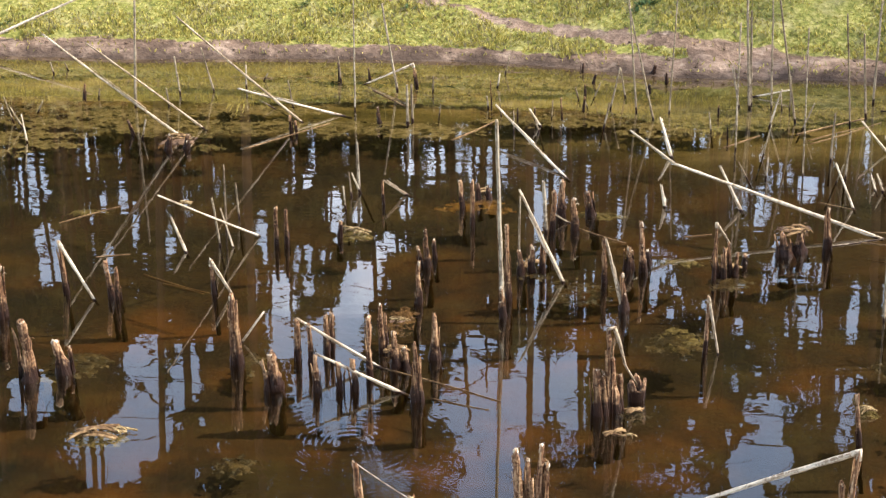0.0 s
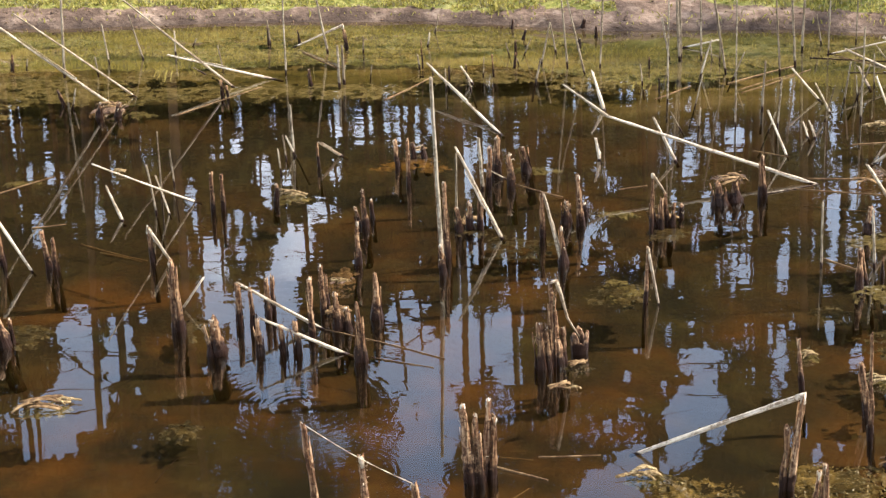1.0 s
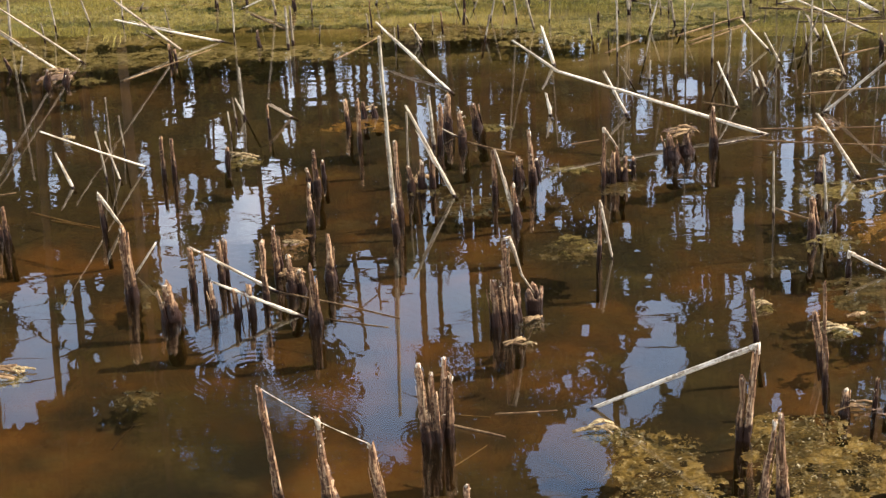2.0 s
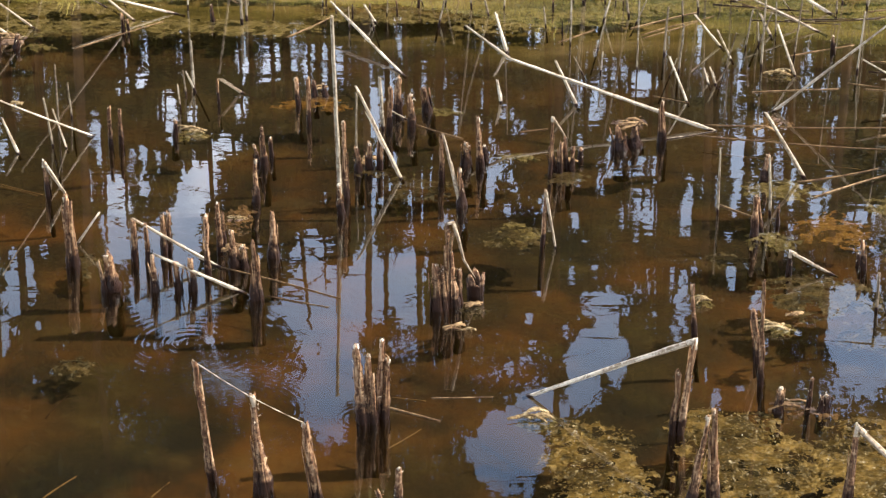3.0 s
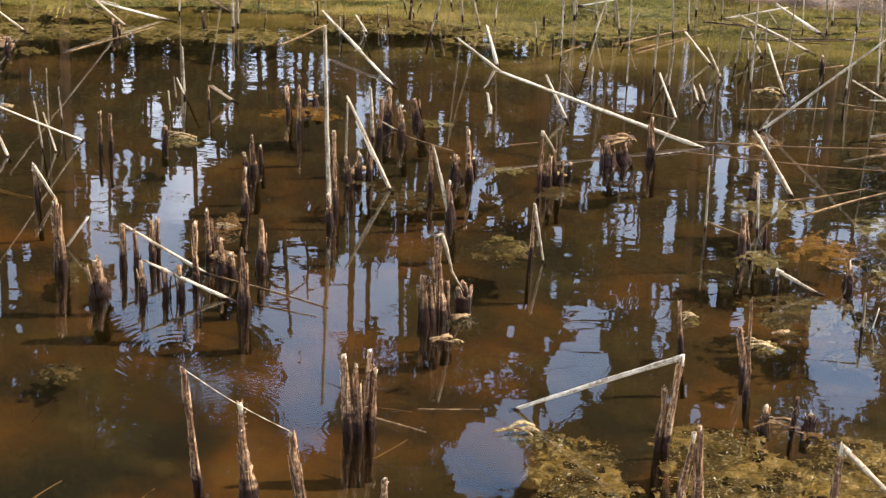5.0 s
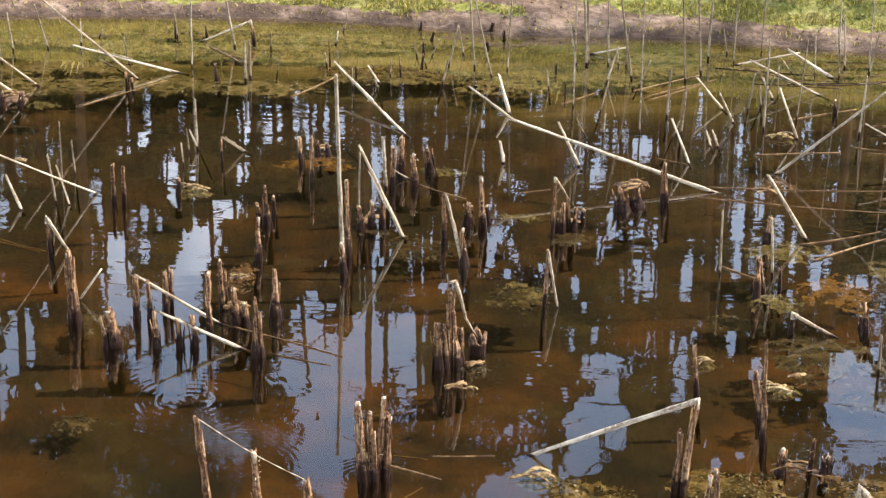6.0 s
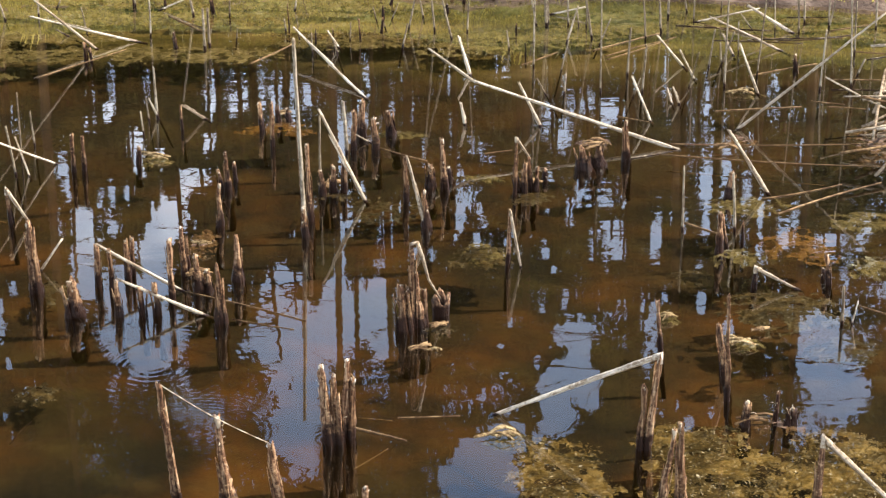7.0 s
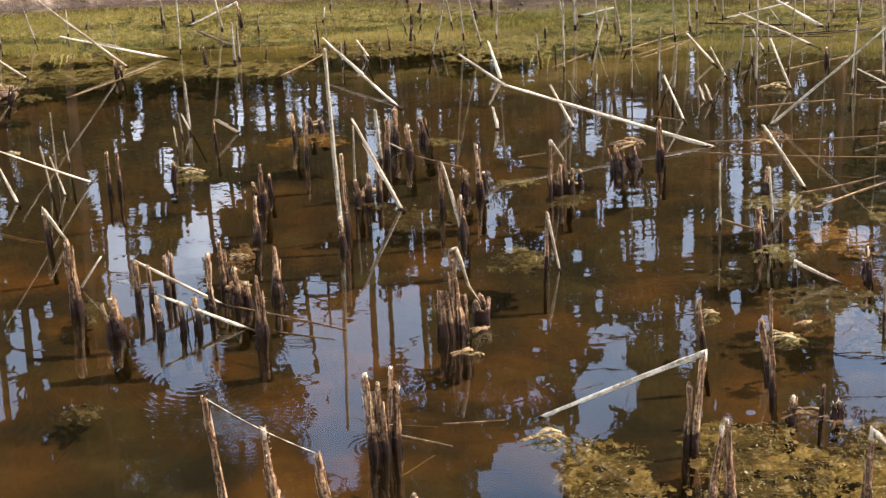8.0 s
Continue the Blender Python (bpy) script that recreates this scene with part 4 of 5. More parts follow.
stub(-0.276, 4.875, -0.006, 0.000, 0.032, 0.0070)
tall_stem(-0.203, 4.093, -0.013, -0.001, 0.429, 0.0054)
stub(-0.201, 4.087, -0.006, 0.000, 0.064, 0.0071)
stub(-0.195, 4.180, -0.006, 0.000, 0.170, 0.0049)
stub(-0.175, 4.346, -0.005, 0.000, 0.053, 0.0063)
stub(-0.151, 4.362, 0.000, 0.000, 0.059, 0.0088)
stub(-0.127, 4.359, 0.001, 0.000, 0.067, 0.0057)
stem(-0.181, 4.364, 0.002, 0.000, 0.175, 0.0032)
fallen(-0.080, 4.297, -0.097, 0.026, 0.201, 0.0056)
stem(-0.128, 4.631, -0.007, 0.000, 0.126, 0.0053)
stub(-0.113, 4.645, 0.002, 0.000, 0.095, 0.0060)
stub(-0.096, 4.757, 0.002, 0.000, 0.084, 0.0109)
stub(-0.060, 4.656, -0.004, 0.000, 0.074, 0.0080)
stub(-0.024, 4.762, -0.009, 0.000, 0.058, 0.0095)
fallen(-0.074, 4.700, -0.036, 0.000, 0.021, 0.0034)
stub(0.009, 4.300, 0.000, 0.000, 0.100, 0.0056)
fallen(0.049, 4.131, -0.037, 0.001, 0.159, 0.0054)
stub(0.052, 4.132, -0.004, 0.000, 0.084, 0.0072)
stub(0.064, 4.390, -0.001, 0.000, 0.050, 0.0101)
stub(0.096, 4.370, -0.006, 0.000, 0.117, 0.0069)
stub(0.107, 4.429, -0.003, 0.000, 0.030, 0.0077)
fallen(-0.094, 5.064, -0.201, 0.440, 0.065, 0.0050)
fallen(0.180, 5.249, -0.028, 0.068, 0.084, 0.0067)
kinked(0.645, 4.630, 0.171, 4.787, 0.125, 0.065, 4.828, 0.195, 0.0047)
fallen(0.337, 4.811, -0.050, 0.067, 0.091, 0.0055)
fallen(0.154, 4.832, -0.010, 0.000, 0.056, 0.0055)
fallen(0.608, 4.843, -0.045, 0.032, 0.106, 0.0042)
fallen(0.695, 4.980, -0.016, 0.002, 0.043, 0.0043)
stem(0.591, 5.235, 0.005, -0.001, 0.130, 0.0037)
stub(0.519, 4.553, -0.003, 0.000, 0.095, 0.0072)
stump(0.417, 4.501, -0.006, 0.001, 0.050, 0.0130)
stump(0.450, 4.522, 0.000, 0.000, 0.048, 0.0118)
bent(0.249, 4.328, 0.252, 4.328, 0.132, 0.298, 4.571, 0.000, 0.0038)
stub(0.287, 4.367, -0.006, 0.000, 0.076, 0.0051)
stub(0.259, 4.365, -0.008, 0.001, 0.049, 0.0076)
stub(0.272, 4.351, 0.000, 0.000, 0.064, 0.0050)
stub(0.297, 4.367, 0.004, 0.000, 0.050, 0.0063)
stub(0.321, 4.424, 0.004, 0.000, 0.026, 0.0051)
bent(0.213, 3.908, 0.218, 3.908, 0.119, 0.240, 3.903, 0.000, 0.0040)
stub(0.003, 3.598, -0.005, 0.000, 0.089, 0.0096)
stub(0.034, 3.613, -0.007, 0.000, 0.106, 0.0070)
stub(0.045, 3.619, -0.002, 0.000, 0.070, 0.0059)
stub(0.014, 3.596, -0.004, 0.000, 0.084, 0.0064)
hooked(0.021, 3.602, 0.019, 3.602, 0.170, 0.074, 3.670, 0.030, 0.0053)
stub(-0.123, 3.130, -0.010, 0.000, 0.140, 0.0092)
stub(-0.109, 3.131, -0.003, 0.000, 0.124, 0.0075)
stub(-0.097, 3.148, 0.006, 0.000, 0.143, 0.0072)
stub(-0.087, 3.146, 0.007, 0.000, 0.108, 0.0078)
stub(-0.104, 3.127, -0.001, 0.000, 0.087, 0.0067)
stub(-0.355, 2.924, -0.020, -0.002, 0.208, 0.0056)
stub(-0.270, 2.891, -0.013, -0.001, 0.165, 0.0098)
stub(-0.183, 2.846, -0.018, -0.001, 0.141, 0.0088)
stub(-0.059, 2.839, 0.003, 0.000, 0.069, 0.0062)
stub(-0.074, 2.824, -0.014, 0.000, 0.039, 0.0040)
bent(0.407, 3.092, 0.423, 3.090, 0.171, 0.160, 3.228, 0.000, 0.0057)
stub(0.394, 3.092, 0.004, -0.001, 0.111, 0.0057)
stub(0.435, 2.866, -0.008, 0.001, 0.158, 0.0076)
stub(0.398, 2.854, 0.019, -0.003, 0.154, 0.0067)
bent(0.641, 2.851, 0.646, 2.850, 0.138, 0.790, 2.838, 0.000, 0.0059)
stub(0.475, 3.487, -0.009, 0.001, 0.098, 0.0047)
stub(0.575, 3.367, -0.014, 0.002, 0.101, 0.0061)
stub(0.567, 3.273, -0.008, 0.001, 0.200, 0.0040)
stub(0.582, 3.176, 0.002, 0.000, 0.043, 0.0073)
stub(0.635, 3.189, 0.003, -0.001, 0.056, 0.0034)
stub(0.660, 3.178, 0.002, 0.000, 0.029, 0.0083)
stub(0.651, 3.972, -0.001, 0.000, 0.088, 0.0070)
stub(0.671, 3.996, -0.012, 0.002, 0.072, 0.0035)
stem(0.702, 4.095, -0.008, 0.001, 0.129, 0.0036)
stub(0.708, 4.031, -0.001, 0.000, 0.045, 0.0036)
stem(0.593, 4.106, -0.002, 0.000, 0.142, 0.0030)
bent(0.692, 3.781, 0.694, 3.781, 0.043, 0.778, 3.770, 0.000, 0.0045)
stub(0.843, 3.796, -0.005, 0.001, 0.062, 0.0051)
stub(0.840, 3.826, -0.003, 0.001, 0.021, 0.0046)
stem(0.831, 3.598, -0.001, 0.000, 0.077, 0.0038)
fallen(0.849, 3.597, 0.009, -0.002, 0.049, 0.0022)
fallen(0.809, 4.321, -0.090, 0.017, 0.143, 0.0063)
stub(0.721, 4.305, 0.004, -0.001, 0.056, 0.0082)
fallen(0.810, 4.775, 0.327, -0.055, 0.303, 0.0048)
fallen(0.906, 5.058, -0.043, 0.059, 0.116, 0.0044)
fallen(0.678, 4.988, -0.009, 0.032, 0.028, 0.0043)
fallen(0.748, 5.307, -0.069, 0.034, 0.078, 0.0045)
fallen(0.761, 5.191, -0.040, 0.006, 0.079, 0.0037)
fallen(1.030, 5.454, -0.190, 0.036, 0.087, 0.0047)
fallen(1.093, 5.631, -0.125, 0.024, 0.074, 0.0065)
fallen(0.895, 5.414, -0.026, 0.028, 0.052, 0.0054)
fallen(0.840, 5.754, 0.173, -0.025, 0.045, 0.0041)
stub(1.041, 5.288, -0.001, 0.000, 0.037, 0.0053)
tall_stem(-1.331, 5.654, 0.018, 0.004, 0.408, 0.0065)
tall_stem(-0.701, 5.656, 0.002, 0.000, 0.382, 0.0040)
stem(-0.602, 5.873, -0.041, -0.004, 0.257, 0.0041)
bent(-0.551, 5.926, -0.560, 5.925, 0.065, -0.705, 5.931, 0.000, 0.0042)
tall_stem(-0.537, 5.509, -0.001, 0.000, 0.116, 0.0070)
stem(-0.527, 5.543, -0.002, 0.000, 0.107, 0.0047)
stub(-0.620, 5.539, -0.004, 0.000, 0.042, 0.0079)
stem(0.020, 5.709, 0.025, 0.000, 0.119, 0.0032)
stem(0.062, 5.830, -0.015, 0.000, 0.087, 0.0033)
tall_stem(0.093, 5.683, -0.032, 0.001, 0.382, 0.0048)
tall_stem(0.139, 5.599, -0.074, 0.002, 0.322, 0.0047)
tall_stem(0.184, 5.658, 0.016, -0.001, 0.373, 0.0040)
tall_stem(0.411, 5.728, -0.023, 0.002, 0.422, 0.0073)
stem(0.417, 5.758, -0.008, 0.001, 0.273, 0.0041)
tall_stem(0.528, 5.590, -0.060, 0.006, 0.374, 0.0055)
stem(0.473, 5.731, -0.008, 0.001, 0.312, 0.0032)
stem(0.728, 5.657, -0.017, 0.002, 0.236, 0.0040)
stem(0.765, 5.804, 0.008, -0.001, 0.298, 0.0041)
fallen(0.425, 5.848, 0.105, -0.008, 0.024, 0.0041)
stub(-1.496, 5.724, 0.003, 0.001, 0.045, 0.0058)
stub(-0.113, 5.587, -0.004, 0.000, 0.060, 0.0039)
stub(-0.316, 5.692, -0.003, 0.000, 0.078, 0.0032)
stub(-0.055, 5.676, 0.003, 0.000, 0.041, 0.0056)
stub(-0.054, 5.855, 0.000, 0.000, 0.029, 0.0049)
stub(-0.031, 5.982, 0.008, 0.000, 0.026, 0.0076)
stub(-0.066, 6.105, 0.003, 0.000, 0.026, 0.0060)
stub(0.147, 6.088, 0.006, 0.000, 0.030, 0.0094)
stub(0.185, 5.993, -0.001, 0.000, 0.033, 0.0059)
stub(0.131, 5.895, 0.003, 0.000, 0.020, 0.0075)
stub(0.321, 5.637, -0.001, 0.000, 0.031, 0.0040)
stub(0.336, 5.444, -0.001, 0.000, 0.027, 0.0031)
fallen(-1.550, 5.295, -0.009, -0.003, 0.078, 0.0039)
stub(-1.279, 5.389, -0.013, -0.003, 0.036, 0.0063)
stub(-1.158, 5.262, 0.006, 0.001, 0.037, 0.0069)
stub(-1.108, 5.265, 0.009, 0.002, 0.034, 0.0068)
stem(-1.231, 5.799, -0.012, -0.003, 0.114, 0.0033)
stem(-1.137, 5.834, -0.033, -0.006, 0.132, 0.0033)
fallen(-0.171, 5.516, -0.031, -0.001, 0.050, 0.0047)
stub(-0.852, 5.438, -0.003, 0.000, 0.043, 0.0070)
stub(-0.834, 5.423, -0.004, -0.001, 0.032, 0.0062)
stem(-0.782, 5.979, -0.007, -0.001, 0.073, 0.0034)
stub(-0.696, 5.996, -0.004, -0.001, 0.031, 0.0051)
stub(-0.789, 5.992, -0.002, 0.000, 0.049, 0.0042)
stub(-0.237, 5.580, 0.000, 0.000, 0.033, 0.0039)
stub(-0.188, 5.583, -0.002, 0.000, 0.036, 0.0032)
fallen(-2.037, 6.241, 0.395, 0.129, 0.161, 0.0064)


# ---- what floats and lies among the reeds ----
def floating_mat(x, y, rx, ry, material, top):
    """A ragged raft of weed: a sunken sheet with many torn flakes and threads that lie on it and break the surface."""
    COUNT[0] += 1
    k = COUNT[0]
    rng = random.Random(k)
    step = max(0.0035, min(0.0055, rx / 8))
    nx, ny = int(rx * 1.3 / step), int(ry * 1.3 / step)
    verts, faces, grid = [], [], {}

    def edge_at(px, py):
        u, v = px / rx, py / ry
        return math.hypot(u, v) + 0.55 * noise.noise((u * 1.4, v * 1.9, k)) + 0.4 * noise.noise((u * 4, v * 6, k)) + 0.2 * noise.noise((u * 9, v * 13, k))

    def level(px, py, edge):
        lump = 0.9 * noise.noise((px * 13, py * 17, k)) + 0.4 * noise.noise((px * 60, py * 85, k)) + 0.25 * noise.noise((px * 190, py * 260, k))
        sunk = top * 0.3 - 0.0030 + (0.006 + abs(top) * 0.30) * lump - 0.012 * max(0.0, edge - 0.3) ** 1.5
        return sunk if material not in (WEED, TAN, SUNKEN) else min(sunk, -0.0012 - 0.002 * abs(lump))

    for j in range(-ny, ny + 1):
        for i in range(-nx, nx + 1):
            e = edge_at(i * step, j * step)
            if e < 1.15 and noise.noise((i * step * 26, j * step * 34, k + 3)) + 0.5 * noise.noise((i * step * 80, j * step * 95, k + 5)) < 0.42 - 0.35 * max(0.0, e - 0.4):
                grid[i, j] = len(verts)
                jx, jy = rng.uniform(-0.48, 0.48) * step, rng.uniform(-0.48, 0.48) * step
                verts.append((i * step + jx, j * step + jy, level(i * step, j * step, e)))
    for (i, j), a in grid.items():
        quad = [a] + [grid.get(c) for c in ((i + 1, j), (i + 1, j + 1), (i, j + 1))]
        if None not in quad:
            faces.append(quad)
    sheet = len(faces)
    thick = 150000 if material is WEED and top > 0 else 60000
    for _ in range(int(min(7000, 60 + rx * ry * thick))):
        px, py = rng.uniform(-1.15, 1.15) * rx, rng.uniform(-1.15, 1.15) * ry
        e = edge_at(px, py)
        if e > 1.0 + 0.15 * rng.random():
            continue
        z = min(level(px, py, e) + rng.uniform(0.0002, 0.0014) + (0.003 if rng.random() < (0.22 if material is WEED and top > 0 else 0.04) else 0), 0.0012 + max(0.0, top) * 0.3)
        a = rng.gauss(0.0, 0.9)
        l, w = rng.uniform(0.0012, 0.0045), rng.uniform(0.0006, 0.0015)
        d, q = Vector((math.cos(a), math.sin(a), rng.gauss(0, 0.22))) * l, Vector((-math.sin(a), math.cos(a), rng.gauss(0, 0.4))) * w
        c, i = Vector((px, py, z)), len(verts)
        verts += [c - d, c + q, c + d, c - q]
        faces.append((i, i + 1, i + 2, i + 3))
    words = {"pale_algae": ("algae_mat", "pale dried algae mat floating on the pond", "algae"), "olive_weed": ("weed_mat", "olive pond weed clump lying just under the surface", "weed"),
             "sunken_weed": ("weed_mat", "dull brown pond weed sunken under the surface", "weed"), "tan_algae": ("algae_mat", "tan algae mat just under the shallow water", "algae"), "rusty_algae": ("algae_cloud", "rust-orange algae patch under the surface", "algae"), "rotten_reed": ("litter_raft", "dark rotten reed litter floating on the pond", "litter")}
    name, label, cat = words[material.name]
    me = bpy.data.meshes.new(name)
    me.from_pydata(verts, [], faces)
    me.materials.append(material)
    if material is WEED:
        me.materials.append(FLAKES)
        for p in me.polygons[sheet:]:
            p.material_index = 1
    ob = new(name, me)
    ob.location = (x, y, -0.05 if material is SUNKEN and top <= 0 else 0)
    tagged(ob, label, cat, "floating mats")


def straw(x1, y1, x2, y2, z, r, material):
    COUNT[0] += 1
    rng = random.Random(COUNT[0])
    z = max(z, -0.006)
    a, b = Vector((x1, y1, z)), Vector((x2, y2, z))
    n = 7
    off = (b - a).cross(Vector((0, 0, 1))).normalized() * (b - a).length * rng.uniform(-0.03, 0.03)
    pts = [Vector((0, 0, 0)).lerp(b - a, i / n) + off * math.sin(math.pi * i / n) for i in range(n + 1)]
    bm = bmesh.new()
    tube(bm, pts, [r * (0.75 - 0.3 * i / n) for i in range(n + 1)], 6, 0.08, 0, rng)
    ob = part("floating_straw", bm, BLEACHED if material is REED_PALE else STRAW, None)
    ob.location = a
    tagged(ob, "thin dead reed blade floating on the water", "reed", "floating straws")


def reed_heap(x, y):
    """A tangle of bleached reeds washed together, each one a reed of its own."""
    rng = random.Random(77)
    for k in range(64):
        COUNT[0] += 1
        a = rng.gauss(0.25, 0.75)
        length = rng.uniform(0.12, 0.42)
        way = Vector((math.cos(a), math.sin(a) * 0.8, rng.gauss(0.08, 0.28))).normalized()
        c = Vector((x + rng.gauss(0.10, 0.11), y + rng.gauss(0.02, 0.15), 0))
        c.z = max(0.012, 0.035 + rng.uniform(0, 0.13) * math.exp(-((c.x - x - 0.1) / 0.16) ** 2))
        lift = abs(way.z) * length / 2
        c.z = max(c.z, lift - 0.02)
        bm = bmesh.new()
        r = rng.uniform(0.0020, 0.0042)
        bow = Vector((0, 0, 1)) * rng.uniform(-0.02, 0.03)
        tube(bm, [way * length * (f - 0.5) + bow * math.sin(math.pi * f) for f in (0, 0.2, 0.4, 0.6, 0.8, 1)], [r, r * 1.05, r, r, r * 0.95, r * 0.85], 6, 0.05, 0, rng)
        ob = part("heaped_reed", bm, BLEACHED if rng.random() < 0.8 else STRAW, None)
        ob.location = c
        tagged(ob, "bleached dead reed in a tangled heap on the water", "reed", "heaped reeds")


def strand(x1, y1, z1, x2, y2, z2):
    """A dry leaf strand that hangs between two stubs."""
    a, b = Vector((x1, y1, z1)), Vector((x2, y2, z2))
    bm = bmesh.new()
    n = 12
    tube(bm, [(b - a) * (i / n) + Vector((0, 0, -0.006 * math.sin(math.pi * i / n))) for i in range(n + 1)], [0.0008 + 0.0003 * noise.noise((i * 0.7, 2, 0)) for i in range(n + 1)], 5, 0.1)
    ob = part("leaf_strand", bm, BLEACHED, None)
    ob.location = a
    tagged(ob, "thin dry leaf strand strung between two reed stubs", "leaf")


def scrap(x, y, z, size, k, material, label):
    """A few torn, curled strips of sheath lying together."""
    rng = random.Random(k * 13 + 5)
    thing = new("leaf_scrap")
    thing.location = (x, y, z)
    for _ in range(rng.randint(5, 8)):
        bm = bmesh.new()
        a, l, w = rng.gauss(0.1, 0.4), size * rng.uniform(0.35, 1.0), size * rng.uniform(0.015, 0.05)
        along, side, arch = Vector((math.cos(a), math.sin(a), 0)), Vector((-math.sin(a), math.cos(a), 0)), size * rng.uniform(0.0, 0.14)
        c = Vector((rng.gauss(0, size * 0.12), rng.gauss(0, size * 0.12), 0.001))
        rows = []
        for i in range(8):
            f = i / 7
            p = c + along * l * (f - 0.5) + Vector((0, 0, arch * math.sin(math.pi * f) + rng.uniform(0, 0.0015)))
            q = side * w * (0.35 + math.sin(math.pi * (0.15 + 0.7 * f))) * 0.7
            t = Vector((0, 0, 0.0012))
            rows.append([bm.verts.new(v) for v in (p - q, p + q + t * 2, p + q + t * 3, p - q + t)])
        for u, v in zip(rows, rows[1:]):
            for m in range(4):
                bm.faces.new((u[m], u[(m + 1) % 4], v[(m + 1) % 4], v[m]))
        bm.faces.new(rows[0][::-1])
        bm.faces.new(rows[-1])
        part("leaf", bm, LITTER if material is REED_PALE else material, thing)
    tagged(thing, label, "leaf", "leaf scraps")


def cup(x, y, r, h):
    """A broken reed base, split open like a cup."""
    bm = bmesh.new()
    rng = random.Random(3)
    rings = []
    for lvl in range(5):
        f = lvl / 4
        row = []
        for s in (1.0, 0.72):
            line = []
            for k in range(13):
                a = -2.6 + 4.6 * k / 12
                zz = -0.02 + (h + 0.02) * f * (1 + (0.25 * math.sin(k * 1.3) if lvl == 4 else 0))
                line.append(bm.verts.new((math.cos(a) * r * s * (0.9 + 0.2 * f), math.sin(a) * r * s * (0.9 + 0.2 * f), zz)))
            row.append(line)
        rings.append(row)
    for lo, hi in zip(rings, rings[1:]):
        for k in range(12):
            bm.faces.new((lo[0][k], lo[0][k + 1], hi[0][k + 1], hi[0][k]))
            bm.faces.new((lo[1][k + 1], lo[1][k], hi[1][k], hi[1][k + 1]))
        for k in (0, 12):
            bm.faces.new((lo[0][k], hi[0][k], hi[1][k], lo[1][k]))
    for k in range(12):
        bm.faces.new((rings[4][0][k], rings[4][0][k + 1], rings[4][1][k + 1], rings[4][1][k]))
    ob = part("split_stub", bm, REED_BROWN, None)
    ob.location = (x, y, 0)
    tagged(ob, "hollow brown reed base split open like a cup", "reed", "broken reed stubs")


floating_mat(-0.573, 4.592, 0.040, 0.037, ALGAE, 0.005)
floating_mat(-0.291, 4.874, 0.042, 0.022, ROT, 0.005)
floating_mat(0.445, 4.675, 0.040, 0.029, ROT, 0.03)
floating_mat(-1.143, 5.326, 0.042, 0.060, ROT, 0.02)
floating_mat(0.167, 3.966, 0.055, 0.070, SUNKEN, 0.002)
floating_mat(0.194, 4.451, 0.035, 0.030, ALGAE, 0.005)
floating_mat(-0.910, 3.442, 0.050, 0.036, ALGAE, 0.005)
floating_mat(-0.663, 3.450, 0.034, 0.046, SUNKEN, -0.001)
floating_mat(-1.049, 3.790, 0.063, 0.061, SUNKEN, 0.002)
floating_mat(-1.106, 3.701, 0.045, 0.021, ALGAE, 0.005)
floating_mat(-0.717, 3.930, 0.035, 0.063, SUNKEN, 0.0)
floating_mat(-0.007, 4.776, 0.055, 0.026, ALGAE, 0.005)
floating_mat(0.283, 4.330, 0.050, 0.054, SUNKEN, 0.006)
floating_mat(-0.056, 4.390, 0.076, 0.074, SUNKEN, -0.002)
floating_mat(0.069, 3.607, 0.032, 0.029, SUNKEN, 0.006)
floating_mat(0.172, 3.991, 0.047, 0.063, ALGAE, 0.003)
floating_mat(0.161, 4.459, 0.039, 0.023, ALGAE, 0.002)
floating_mat(-0.310, 4.833, 0.083, 0.048, RUST, -0.004)
floating_mat(-0.155, 4.347, 0.050, 0.022, SUNKEN, 0.005)
floating_mat(0.174, 3.139, 0.036, 0.027, ALGAE, 0.006)
floating_mat(-0.417, 4.059, 0.030, 0.081, ROT, 0.012)
floating_mat(0.749, 4.265, 0.088, 0.051, ALGAE, 0.005)
floating_mat(0.681, 3.957, 0.056, 0.041, ALGAE, 0.005)
floating_mat(0.954, 3.898, 0.050, 0.054, ALGAE, 0.008)
floating_mat(1.000, 4.157, 0.087, 0.060, ALGAE, 0.003)
floating_mat(0.822, 4.023, 0.072, 0.090, RUST, 0.0)
floating_mat(0.730, 3.683, 0.105, 0.099, SUNKEN, 0.01)
floating_mat(0.801, 4.702, 0.041, 0.043, ROT, 0.012)
floating_mat(0.620, 3.183, 0.064, 0.029, ROT, 0.01)
floating_mat(0.500, 2.985, 0.105, 0.150, WEED, 0.01)
floating_mat(0.724, 2.947, 0.130, 0.150, WEED, 0.01)
floating_mat(0.262, 3.000, 0.078, 0.125, WEED, 0.01)
floating_mat(0.225, 3.105, 0.036, 0.040, WEED, 0.006)
floating_mat(0.280, 2.870, 0.090, 0.070, WEED, 0.01)
floating_mat(0.486, 3.131, 0.082, 0.053, WEED, 0.01)
floating_mat(0.730, 3.109, 0.073, 0.054, WEED, 0.01)
floating_mat(0.631, 3.516, 0.037, 0.029, ALGAE, 0.008)
floating_mat(0.507, 3.649, 0.022, 0.030, ALGAE, 0.01)
floating_mat(1.178, 4.660, 0.110, 0.130, ROT, 0.02)
floating_mat(0.597, 3.981, 0.047, 0.038, SUNKEN, 0)
floating_mat(0.834, 3.604, 0.066, 0.069, SUNKEN, -0.003)
floating_mat(0.889, 5.070, 0.044, 0.025, ALGAE, 0.005)
floating_mat(-1.051, 5.289, 0.046, 0.027, ALGAE, 0.003)
floating_mat(-1.241, 4.735, 0.049, 0.022, ALGAE, 0.002)
